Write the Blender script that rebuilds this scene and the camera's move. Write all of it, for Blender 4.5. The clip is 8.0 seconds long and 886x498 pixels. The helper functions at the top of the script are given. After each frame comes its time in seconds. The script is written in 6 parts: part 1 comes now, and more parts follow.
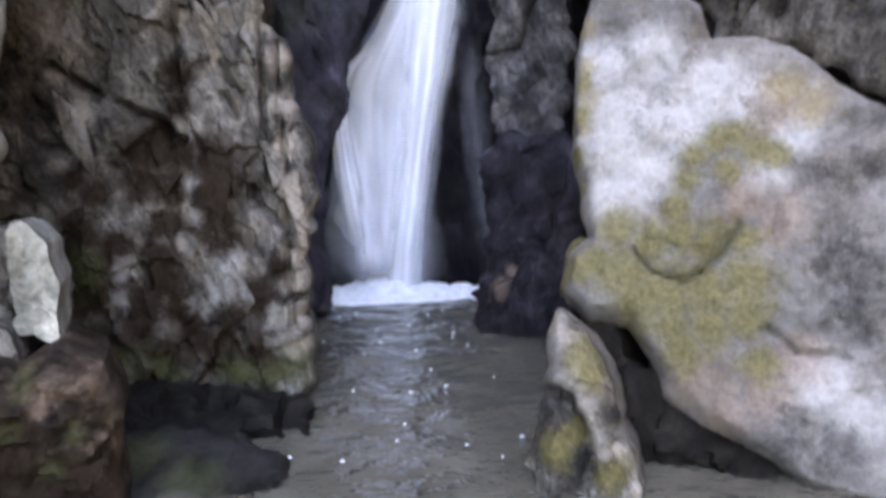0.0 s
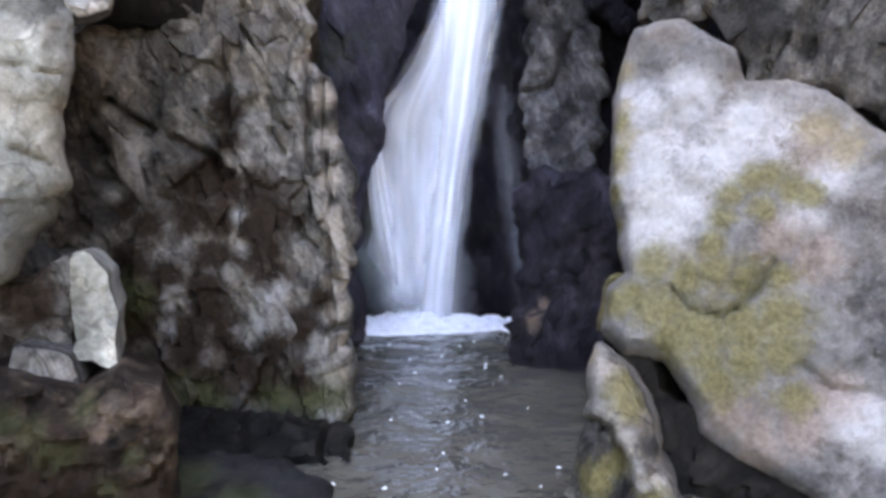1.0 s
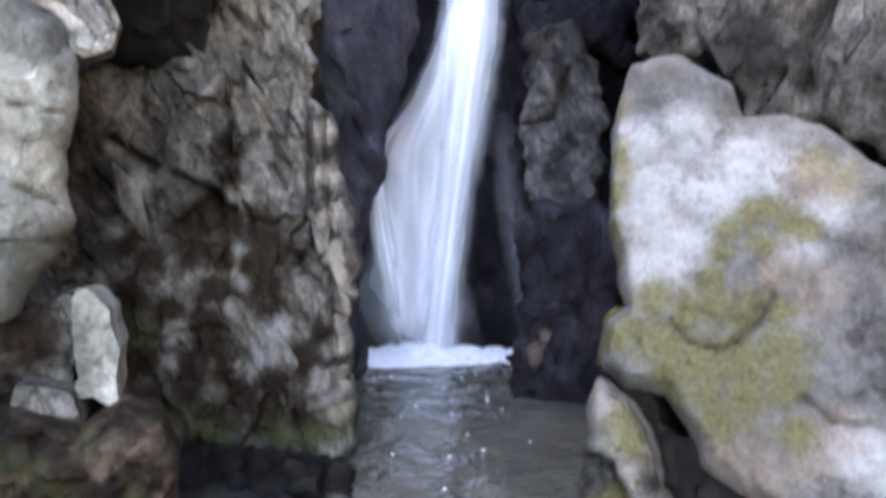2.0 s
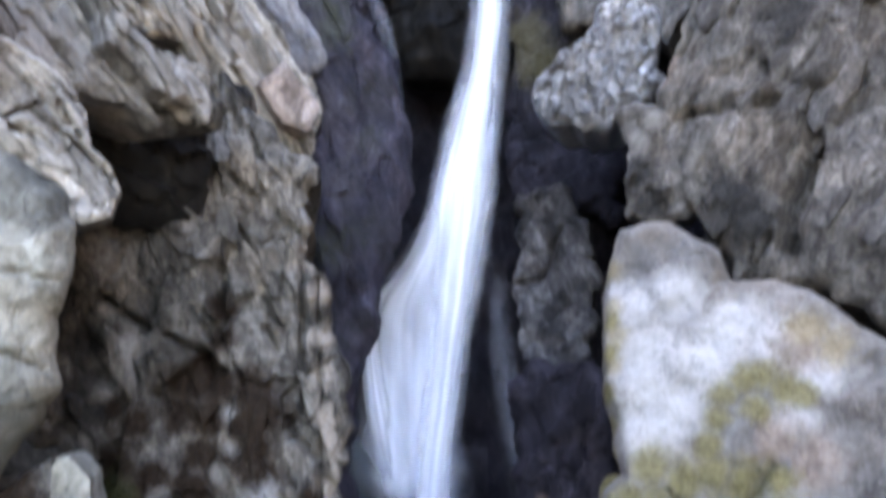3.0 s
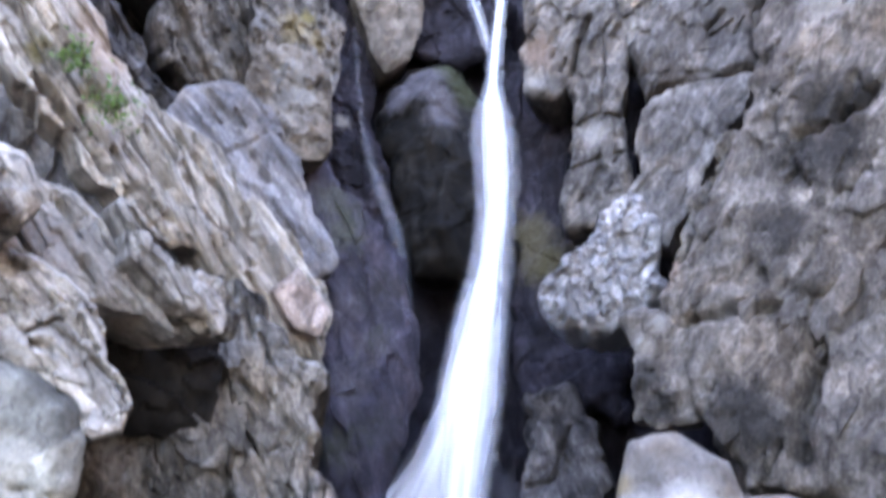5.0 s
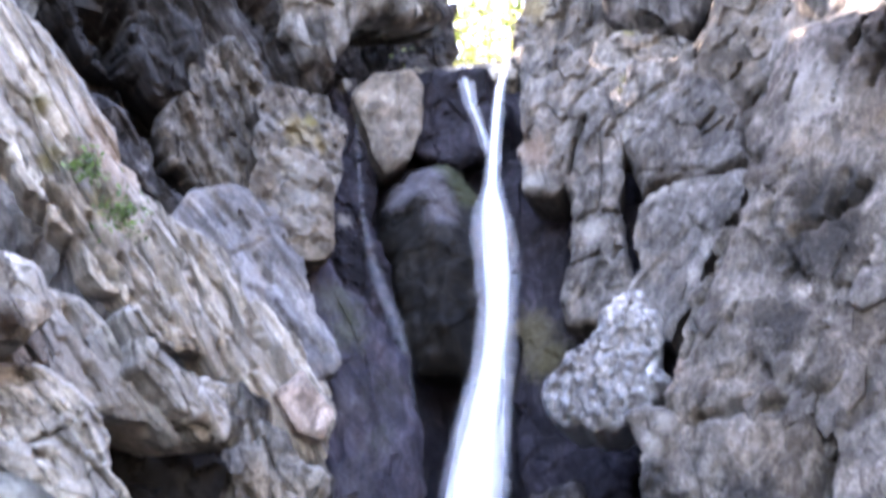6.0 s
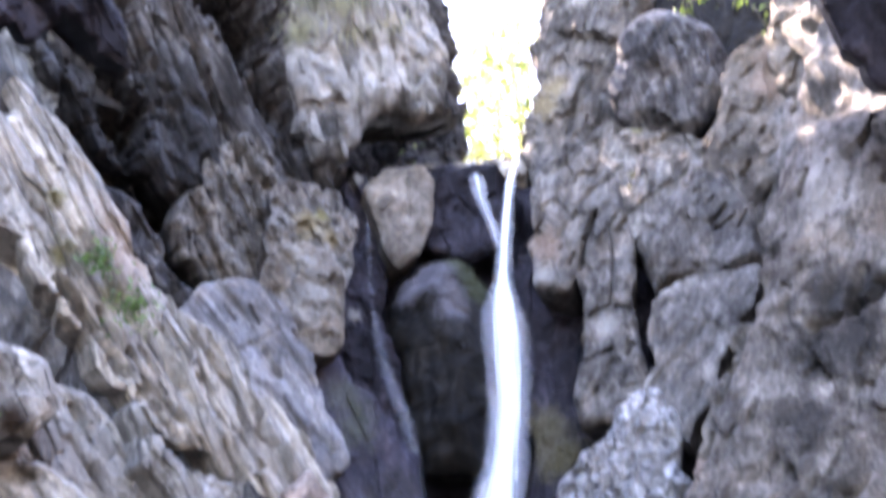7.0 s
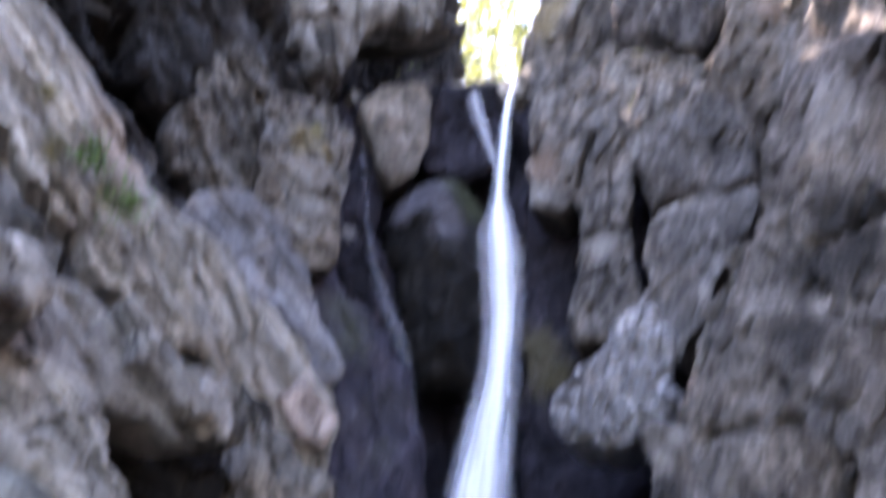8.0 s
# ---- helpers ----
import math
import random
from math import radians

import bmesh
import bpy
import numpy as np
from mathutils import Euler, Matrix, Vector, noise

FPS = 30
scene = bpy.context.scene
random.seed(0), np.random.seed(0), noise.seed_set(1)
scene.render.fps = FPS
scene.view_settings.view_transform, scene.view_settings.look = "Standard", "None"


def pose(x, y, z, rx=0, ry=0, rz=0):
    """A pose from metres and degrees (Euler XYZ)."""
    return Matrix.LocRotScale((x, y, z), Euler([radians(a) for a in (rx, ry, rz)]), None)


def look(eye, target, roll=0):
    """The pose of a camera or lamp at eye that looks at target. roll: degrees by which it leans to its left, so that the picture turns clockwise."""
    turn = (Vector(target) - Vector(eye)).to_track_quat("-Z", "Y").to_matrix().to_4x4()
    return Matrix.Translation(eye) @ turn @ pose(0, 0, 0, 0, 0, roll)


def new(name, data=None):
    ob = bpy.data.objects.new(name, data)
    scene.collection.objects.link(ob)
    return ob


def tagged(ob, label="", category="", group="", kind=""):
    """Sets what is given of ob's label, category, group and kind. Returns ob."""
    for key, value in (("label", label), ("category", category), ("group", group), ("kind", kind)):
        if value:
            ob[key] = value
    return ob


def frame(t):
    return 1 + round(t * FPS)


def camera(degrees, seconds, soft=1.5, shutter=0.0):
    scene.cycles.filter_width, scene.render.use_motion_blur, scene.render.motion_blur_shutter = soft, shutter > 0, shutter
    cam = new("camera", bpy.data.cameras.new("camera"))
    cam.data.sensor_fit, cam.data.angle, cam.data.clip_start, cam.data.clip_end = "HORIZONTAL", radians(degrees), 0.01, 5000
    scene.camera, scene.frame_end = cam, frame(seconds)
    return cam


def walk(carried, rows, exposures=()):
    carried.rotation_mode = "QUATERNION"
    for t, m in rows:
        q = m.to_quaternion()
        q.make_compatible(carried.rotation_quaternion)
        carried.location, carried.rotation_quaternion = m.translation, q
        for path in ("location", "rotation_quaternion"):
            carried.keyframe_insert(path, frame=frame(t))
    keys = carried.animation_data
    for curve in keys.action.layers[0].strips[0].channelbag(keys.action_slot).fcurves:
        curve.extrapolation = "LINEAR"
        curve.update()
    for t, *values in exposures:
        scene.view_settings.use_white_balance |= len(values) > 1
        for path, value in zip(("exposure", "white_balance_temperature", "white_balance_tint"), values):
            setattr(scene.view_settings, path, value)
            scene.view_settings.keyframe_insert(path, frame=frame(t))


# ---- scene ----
cam = camera(53.8, 8.0, soft=3.3, shutter=1.2)
PATH = [
    (0, 0.079, 0.059, 1.582, 1.58, -7.22, 0.54),
    (0.5, 0, 0.001, 1.6, 1.12, -5.6, 0.09),
    (0.8, -0.016, -0.05, 1.608, 2.62, -5.4, 0.03),
    (1, -0.025, -0.082, 1.612, 3, -5.19, 0.01),
    (1.2, -0.028, -0.103, 1.614, 2.86, -4.99, 0.37),
    (2.3, -0.004, -0.1, 1.674, 3.24, -0.88, 0.15),
    (2.5, -0.005, -0.099, 1.687, 3.21, 1.62, 0.05),
    (3, 0.016, -0.104, 1.716, 2.94, 6.56, 0.16),
    (3.5, 0.01, -0.145, 1.808, 2.49, 9.81, -0.31),
    (4, 0.009, -0.155, 1.822, 2.26, 12.62, -0.71),
    (4.5, 0.012, -0.185, 1.845, 2.84, 15.94, -0.54),
    (4.7, 0.02, -0.199, 1.846, 3.43, 16.92, -0.25),
    (5.8, -0.017, -0.283, 1.902, 2.81, 23.13, 0.38),
    (6, -0.011, -0.29, 1.9, 3.53, 24.41, 0.57),
    (6.5, -0.028, -0.275, 1.911, 2.7, 27.14, 0.26),
    (7, -0.057, -0.235, 1.935, 3.83, 30.58, 0.16),
    (7.2, -0.064, -0.228, 1.932, 3.85, 32.25, 0.05),
    (7.5, -0.073, -0.214, 1.927, 2.09, 32.81, -0.18),
    (7.8, -0.1, -0.15, 1.87, 2.15, 29.55, -0.35),
    (8, -0.126, -0.082, 1.801, 2.74, 26.35, -0.53),
]
EXPOSURES = [(0.0, 4.5, 8250, 25), (2.5, 4.53, 7800, 21), (4.5, 4.82, 7250, 26), (6.0, 5.0, 6980, 29), (6.5, 5.0, 6950, 29), (7.0, 4.82, 6850, 30), (7.5, 4.4, 6650, 31), (7.8, 4.28, 6700, 31), (8.0, 4.12, 6850, 31)]
walk(cam, [(t, pose(x, y, z, 90 + pitch, roll, yaw)) for t, x, y, z, yaw, pitch, roll in PATH], EXPOSURES)

# ---- daylight: open sky over the gorge, sun high behind the falls
world = bpy.data.worlds.new("daylight")
scene.world = world
world.use_nodes = True
wn = world.node_tree.nodes
sky = wn.new("ShaderNodeTexSky")
sky.sky_type = "NISHITA"
sky.sun_disc = False
SUN_EL, SUN_AZ = radians(51), radians(-63)      # azimuth from +y towards +x
sky.sun_elevation, sky.sun_rotation = SUN_EL, SUN_AZ
world.node_tree.links.new(sky.outputs[0], wn["Background"].inputs[0])
wn["Background"].inputs[1].default_value = 0.15
sun = new("sun", bpy.data.lights.new("sun", "SUN"))
sun.data.energy, sun.data.angle, sun.data.color = 4.0, radians(0.5), (1.0, 0.93, 0.82)
sun_way = Vector((math.cos(SUN_EL) * math.sin(SUN_AZ), math.cos(SUN_EL) * math.cos(SUN_AZ), math.sin(SUN_EL)))
sun.matrix_world = look(sun_way * 30, (0, 0, 0))


# ---- materials
class Tree:
    """A short way to write node materials."""

    def __init__(self, name):
        self.m = bpy.data.materials.new(name)
        self.m.use_nodes = True
        self.n, self.l = self.m.node_tree.nodes, self.m.node_tree.links
        self.bsdf = self.n["Principled BSDF"]

    def node(self, kind, **sets):
        n = self.n.new(kind)
        for key, value in sets.items():
            n.inputs[key.replace("_", " ")].default_value = value
        return n

    def join(self, a, b):
        self.l.new(a, b)

    def noise(self, vec, scale, detail=6, rough=0.6, distort=0.0):
        n = self.node("ShaderNodeTexNoise", Scale=scale, Detail=detail, Roughness=rough, Distortion=distort)
        self.join(vec, n.inputs["Vector"])
        return n.outputs["Fac"]

    def ramp(self, fac, stops):
        n = self.n.new("ShaderNodeValToRGB")
        while len(n.color_ramp.elements) < len(stops):
            n.color_ramp.elements.new(0.5)
        for e, (p, c) in zip(n.color_ramp.elements, stops):
            e.position, e.color = p, (*c, 1) if len(c) == 3 else c
        self.join(fac, n.inputs[0])
        return n.outputs[0]

    def mix(self, fac, a, b, mode="MIX"):
        n = self.n.new("ShaderNodeMix")
        n.data_type, n.blend_type = "RGBA", mode
        for sock, v in ((n.inputs[0], fac), (n.inputs[6], a), (n.inputs[7], b)):
            if isinstance(v, (int, float)):
                sock.default_value = v
            elif isinstance(v, tuple):
                sock.default_value = (*v, 1)
            else:
                self.join(v, sock)
        return n.outputs[2]

    def math(self, op, a, b=0.0, clamp=False):
        n = self.n.new("ShaderNodeMath")
        n.operation, n.use_clamp = op, clamp
        for sock, v in zip(n.inputs, (a, b)):
            if isinstance(v, (int, float)):
                sock.default_value = v
            else:
                self.join(v, sock)
        return n.outputs[0]

    def attr(self, name):
        n = self.n.new("ShaderNodeAttribute")
        n.attribute_name = name
        return n.outputs["Fac"]

    def coords(self):
        g = self.n.new("ShaderNodeNewGeometry")
        return g.outputs["Position"]


    def bedded(self, pos, bed):
        """Coordinates for stone with a grain: drawn out along the direction bed[:3], by bed[3] along it and bed[4] across."""
        d = Vector(bed[:3]).normalized()
        dot, along, across, total = (self.n.new("ShaderNodeVectorMath") for _ in range(4))
        dot.operation, along.operation, across.operation, total.operation = "DOT_PRODUCT", "SCALE", "SCALE", "ADD"
        self.join(pos, dot.inputs[0])
        dot.inputs[1].default_value = d
        along.inputs[0].default_value = d * (bed[3] - bed[4])
        self.join(dot.outputs["Value"], along.inputs["Scale"])
        self.join(pos, across.inputs[0])
        across.inputs["Scale"].default_value = bed[4]
        self.join(along.outputs[0], total.inputs[0])
        self.join(across.outputs[0], total.inputs[1])
        return total.outputs[0]


def g3(v):
    return (v, v, v)


def rock_material(name, dark, mid, light, wet=0.0, grit=1.0, streak=(0, 0, 1, 1, 1), seams=0.5, patch=0.6, warmth=0.5, grain=0.6, contrast=1.0):
    """Broken stone: three tones over two scales, seams, speckle, stains that the stone carries, and marks that stand
    for light or shade.
    """
    k = Tree(name)
    dark, mid, light = (tuple(0.66 * q for q in c) for c in (dark, mid, light))
    pos = k.coords()
    mp = k.bedded(pos, streak)
    big = k.noise(pos, 1.1, 5, 0.6, 0.6)
    mid_n = k.noise(mp, 5.5, 8, 0.68, 0.8)
    fine = k.noise(pos, 34, 6, 0.7)
    speck = k.noise(pos, 110, 3, 0.6)
    tone = k.math("ADD", k.math("MULTIPLY", big, 0.35), k.math("MULTIPLY", mid_n, 0.65))
    col = k.ramp(tone, [(0.37, dark), (0.5, mid), (0.63, light)])
    col = k.mix(grain, col, k.ramp(fine, [(0.3, g3(0.45)), (0.5, g3(0.95)), (0.72, g3(1.4))]), "MULTIPLY")
    col = k.mix(0.5 * grit, col, k.ramp(speck, [(0.35, g3(0.55)), (0.55, g3(1.0)), (0.72, g3(1.5))]), "MULTIPLY")
    info = k.n.new("ShaderNodeObjectInfo")
    col = k.mix(1.0, col, k.ramp(info.outputs["Random"], [(0.0, (0.74, 0.73, 0.72)), (0.5, g3(1.0)), (1.0, (1.2, 1.17, 1.12))]), "MULTIPLY")
    lo, hi = 1 - 0.5 * contrast, 1 + 0.6 * contrast          # each broken plate has a tone of its own
    col = k.mix(1.0, col, k.ramp(k.attr("tone"), [(0.0, g3(1.0)), (0.15, g3(1.0)), (0.2, g3(lo)), (0.55, g3(1.0)), (1.0, g3(hi))]), "MULTIPLY")
    warm = k.noise(pos, 2.3, 5, 0.6, 0.5)
    col = k.mix(k.ramp(warm, [(0.48, g3(0)), (0.7, g3(warmth))]), col, k.mix(1.0, col, (1.22, 0.98, 0.74), "MULTIPLY"))
    # broken patches, each with a tone of its own
    pv = k.node("ShaderNodeTexVoronoi", Scale=5.0)
    pw = k.node("ShaderNodeTexNoise", Scale=6.0, Detail=6.0)
    k.join(mp, pw.inputs["Vector"])
    pm = k.n.new("ShaderNodeVectorMath")
    pm.operation = "MULTIPLY_ADD"
    k.join(pw.outputs["Color"], pm.inputs[0])
    pm.inputs[1].default_value = (0.45, 0.45, 0.45)
    k.join(mp, pm.inputs[2])
    k.join(pm.outputs[0], pv.inputs["Vector"])
    bw = k.n.new("ShaderNodeRGBToBW")
    k.join(pv.outputs["Color"], bw.inputs[0])
    col = k.mix(0.7 * patch, col, k.mix(1.0, col, k.ramp(bw.outputs[0], [(0.2, g3(0.5)), (0.5, g3(1.0)), (0.8, g3(1.45))]), "MULTIPLY"))
    # cracks
    vo = k.node("ShaderNodeTexVoronoi", Scale=3.4)
    vo.feature = "DISTANCE_TO_EDGE"
    warp = k.node("ShaderNodeTexNoise", Scale=4.0, Detail=5.0)
    k.join(mp, warp.inputs["Vector"])
    wv = k.n.new("ShaderNodeVectorMath")
    wv.operation = "MULTIPLY_ADD"
    k.join(warp.outputs["Color"], wv.inputs[0])
    wv.inputs[1].default_value = (0.5, 0.5, 0.5)
    k.join(mp, wv.inputs[2])
    k.join(wv.outputs[0], vo.inputs["Vector"])
    crack = k.ramp(vo.outputs["Distance"], [(0.004, g3(0)), (0.03, g3(1))])
    col = k.mix(0.6 * seams, col, k.mix(1.0, col, k.ramp(crack, [(0.0, g3(0.12)), (1.0, g3(1.0))]), "MULTIPLY"))
    # carried stains, and marks that put light or shade into the colour
    edge = k.noise(pos, 9, 7, 0.75)
    edge2 = k.noise(pos, 60, 4, 0.7)
    ragged = k.math("ADD", k.math("MULTIPLY", edge, 0.75), k.math("MULTIPLY", edge2, 0.25))

    def spot(kind, tint_a, tint_b, gain=1.0, cut=0.15, rag=2.4):
        nonlocal col
        f = k.math("ADD", k.attr(kind), k.math("MULTIPLY", k.math("SUBTRACT", ragged, 0.5), rag))
        f = k.ramp(f, [(cut, g3(0)), (cut + 0.27, g3(0.55 * gain)), (cut + 0.63, g3(gain))])
        f = k.math("MULTIPLY", f, k.math("GREATER_THAN", k.attr(kind), 0.02))
        col = k.mix(f, col, k.mix(k.ramp(fine, [(0.3, g3(0)), (0.7, g3(1))]), tint_a, tint_b))
        return f

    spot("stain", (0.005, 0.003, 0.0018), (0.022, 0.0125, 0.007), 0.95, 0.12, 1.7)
    spot("pale", (0.15, 0.14, 0.127), (0.27, 0.255, 0.232), 0.7)
    # grey: lighter mottling, and the lit dome of the round boulder.
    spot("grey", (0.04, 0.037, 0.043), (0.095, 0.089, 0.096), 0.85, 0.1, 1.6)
    spot("white", (0.27, 0.265, 0.256), (0.39, 0.38, 0.367), 0.7, 0.1, 1.6)
    # tan: stone along the cliff's right edge, its lit rim included in the colour
    spot("tan", (0.17, 0.14, 0.112), (0.33, 0.285, 0.238), 0.8)
    spot("rust", (0.14, 0.09, 0.065), (0.25, 0.18, 0.135), 0.5)
    # dark: pits and streaks, and shade coloured into the cliff's recesses
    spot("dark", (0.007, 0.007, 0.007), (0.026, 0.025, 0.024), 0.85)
    spot("ochre", (0.13, 0.1, 0.05), (0.23, 0.185, 0.1), 0.6)
    mossy = spot("moss", (0.07, 0.061, 0.02), (0.175, 0.152, 0.068), 0.85 if wet < 0.4 else 0.35, 0.2)
    spot("green", (0.02, 0.024, 0.008), (0.065, 0.075, 0.03), 0.6 if wet < 0.4 else 0.38)
    k.join(col, k.bsdf.inputs["Base Color"])
    rough = k.ramp(mid_n, [(0.35, g3(0.9 - 0.55 * wet)), (0.65, g3(0.72 - 0.5 * wet))])
    k.join(rough, k.bsdf.inputs["Roughness"])
    k.bsdf.inputs["Specular IOR Level"].default_value = 0.07 if wet < 0.4 else 0.1 if wet < 0.7 else 0.8
    h = k.math("ADD", k.math("MULTIPLY", mid_n, 0.35), k.math("MULTIPLY", fine, 0.5))
    h = k.math("ADD", h, k.math("MULTIPLY", speck, 0.08 * grit))
    h = k.math("ADD", h, k.math("MULTIPLY", crack, 0.6 * seams))
    h = k.math("ADD", h, k.math("MULTIPLY", k.math("MULTIPLY", mossy, edge2), 0.5))
    b = k.node("ShaderNodeBump", Strength=0.9, Distance=0.035)
    k.join(h, b.inputs["Height"])
    k.join(b.outputs[0], k.bsdf.inputs["Normal"])
    return k.m


def plain(name, a, b, rough=0.6, scale=20.0, bump=0.01, metal=0.0):
    k = Tree(name)
    pos = k.coords()
    n = k.noise(pos, scale, 6, 0.65)
    k.join(k.ramp(n, [(0.35, a), (0.65, b)]), k.bsdf.inputs["Base Color"])
    k.bsdf.inputs["Roughness"].default_value, k.bsdf.inputs["Metallic"].default_value = rough, metal
    bm_ = k.node("ShaderNodeBump", Strength=0.7, Distance=bump)
    k.join(n, bm_.inputs["Height"])
    k.join(bm_.outputs[0], k.bsdf.inputs["Normal"])
    return k.m


LEFT, STEEP, RIGHT, DROP, EVEN = (0.44, 0.53, -0.72, 0.4, 1.9), (0.4, 0.1, -0.9, 0.7, 1.6), (0.38, -0.22, 0.9, 0.7, 1.4), (0.2, 0.1, -1, 0.6, 1.4), (0, 0, 1, 1, 1)
GREY = rock_material("rock_brown_grey", (0.066, 0.061, 0.053), (0.172, 0.161, 0.142), (0.325, 0.305, 0.272), 0.15, 1.0, STEEP, 0.8, 0.7, 0.5, 0.6, 1.5)
TAN = rock_material("rock_tan", (0.189, 0.175, 0.153), (0.344, 0.329, 0.301), (0.49, 0.471, 0.439), 0.0, 1.0, LEFT, 0.8, 0.6)
PALE = rock_material("rock_pale", (0.203, 0.203, 0.171), (0.353, 0.356, 0.311), (0.495, 0.497, 0.446), 0.0, 0.6, EVEN, 0.35, 0.4, 0.4, 0.55)
PINK = rock_material("rock_pinkish", (0.245, 0.196, 0.166), (0.343, 0.281, 0.245), (0.424, 0.365, 0.324), 0.0, 0.7, EVEN, 0.3)
BLUE = rock_material("rock_blue_grey", (0.085, 0.083, 0.086), (0.18, 0.175, 0.178), (0.30, 0.293, 0.295), 0.1, 1.0, LEFT, 0.5, 0.5)
SLATE = rock_material("rock_slate_with_shade", (0.0332, 0.0325, 0.0347), (0.0723, 0.0701, 0.0738), (0.162, 0.159, 0.162), 0.15, 1.0, (0.42, 0.4, -0.8, 0.35, 1.5), 0.7, 0.6, 0.5, 0.6, 1.4)
CREAM = rock_material("rock_cream", (0.085, 0.072, 0.058), (0.152, 0.133, 0.111), (0.235, 0.208, 0.178), 0.0, 0.9, EVEN, 0.1)
OCHRE = rock_material("rock_ochre", (0.0771, 0.0663, 0.0468), (0.147, 0.125, 0.0937), (0.238, 0.21, 0.17), 0.0, 1.0, STEEP, 0.3)
RED = rock_material("rock_red_brown", (0.006, 0.0045, 0.003), (0.0255, 0.0173, 0.012), (0.112, 0.0863, 0.0638), 0.42, 1.0, EVEN, 0.2, 0.7, 0.9, 0.8, 1.5)
WHITE = rock_material("rock_whitish", (0.126, 0.118, 0.109), (0.202, 0.191, 0.177), (0.286, 0.271, 0.256), 0.0, 0.4, EVEN, 0.05, 0.2, 0.4, 0.3, 0.35)
ROUGH = rock_material("rock_rough_grey", (0.062, 0.057, 0.052), (0.145, 0.134, 0.122), (0.265, 0.246, 0.226), 0.0, 1.2, RIGHT, 0.35, 0.5, 0.5, 0.9)
PITTED = rock_material("rock_pitted_grey", (0.0484, 0.0445, 0.0406), (0.113, 0.105, 0.0952), (0.207, 0.192, 0.176), 0.0, 1.2, RIGHT, 0.35, 0.5, 0.5, 1.0)
# Grey stone lightened so that its colour carries the glare beside the sky.
MILK = rock_material("rock_milky_glare", (0.15, 0.145, 0.137), (0.27, 0.26, 0.25), (0.4, 0.387, 0.373), 0.0, 0.8, EVEN, 0.3, 0.3)
# Black wet stone, also used where recess and overhang shade is coloured in.
DARK = rock_material("rock_black_wet_shade", (0.007, 0.0063, 0.009), (0.016, 0.0145, 0.0205), (0.037, 0.0337, 0.0445), 0.45, 0.8, DROP, 0.05, 0.3)
# Near-black stone for hollows and gaps, with their shade in the colour.
BLACK = rock_material("rock_black_with_shade", (0.004, 0.0036, 0.003), (0.0095, 0.0085, 0.0072), (0.024, 0.021, 0.017), 0.45, 0.8, DROP, 0.05, 0.3)
WET = rock_material("rock_purple_wet", (0.0163, 0.0152, 0.0219), (0.0374, 0.0343, 0.0485), (0.0816, 0.0759, 0.102), 0.55, 0.8, DROP, 0.05, 0.3)
# Glossy wet stone; pale streaks in its colour stand for white highlights.
GLINT = rock_material("rock_wet_painted_glints", (0.09, 0.09, 0.0918), (0.243, 0.241, 0.243), (0.558, 0.558, 0.567), 0.9, 0.7, (0, 0, 1, 0.8, 2.2), 0.05, 0.3)


# ---- shaping of stone
def lattice(shape_seed):
    r = np.random.RandomState(shape_seed)
    return r.rand(64, 64)


def vnoise(u, v, seed):
    """Smooth value noise in the plane, 0 to 1."""
    t = lattice(seed)
    iu, iv = np.floor(u).astype(int), np.floor(v).astype(int)
    fu, fv = u - iu, v - iv
    fu, fv = fu * fu * (3 - 2 * fu), fv * fv * (3 - 2 * fv)
    a, b = t[iu % 64, iv % 64], t[(iu + 1) % 64, iv % 64]
    c, d = t[iu % 64, (iv + 1) % 64], t[(iu + 1) % 64, (iv + 1) % 64]
    return (a * (1 - fu) + b * fu) * (1 - fv) + (c * (1 - fu) + d * fu) * fv


def fbm(u, v, seed, octaves=5, gain=0.55):
    total, amp, top = 0.0, 1.0, 0.0
    for o in range(octaves):
        total = total + amp * vnoise(u * 2**o + 17.3 * o, v * 2**o + 5.1 * o, seed + o)
        top += amp
        amp *= gain
    return total / top


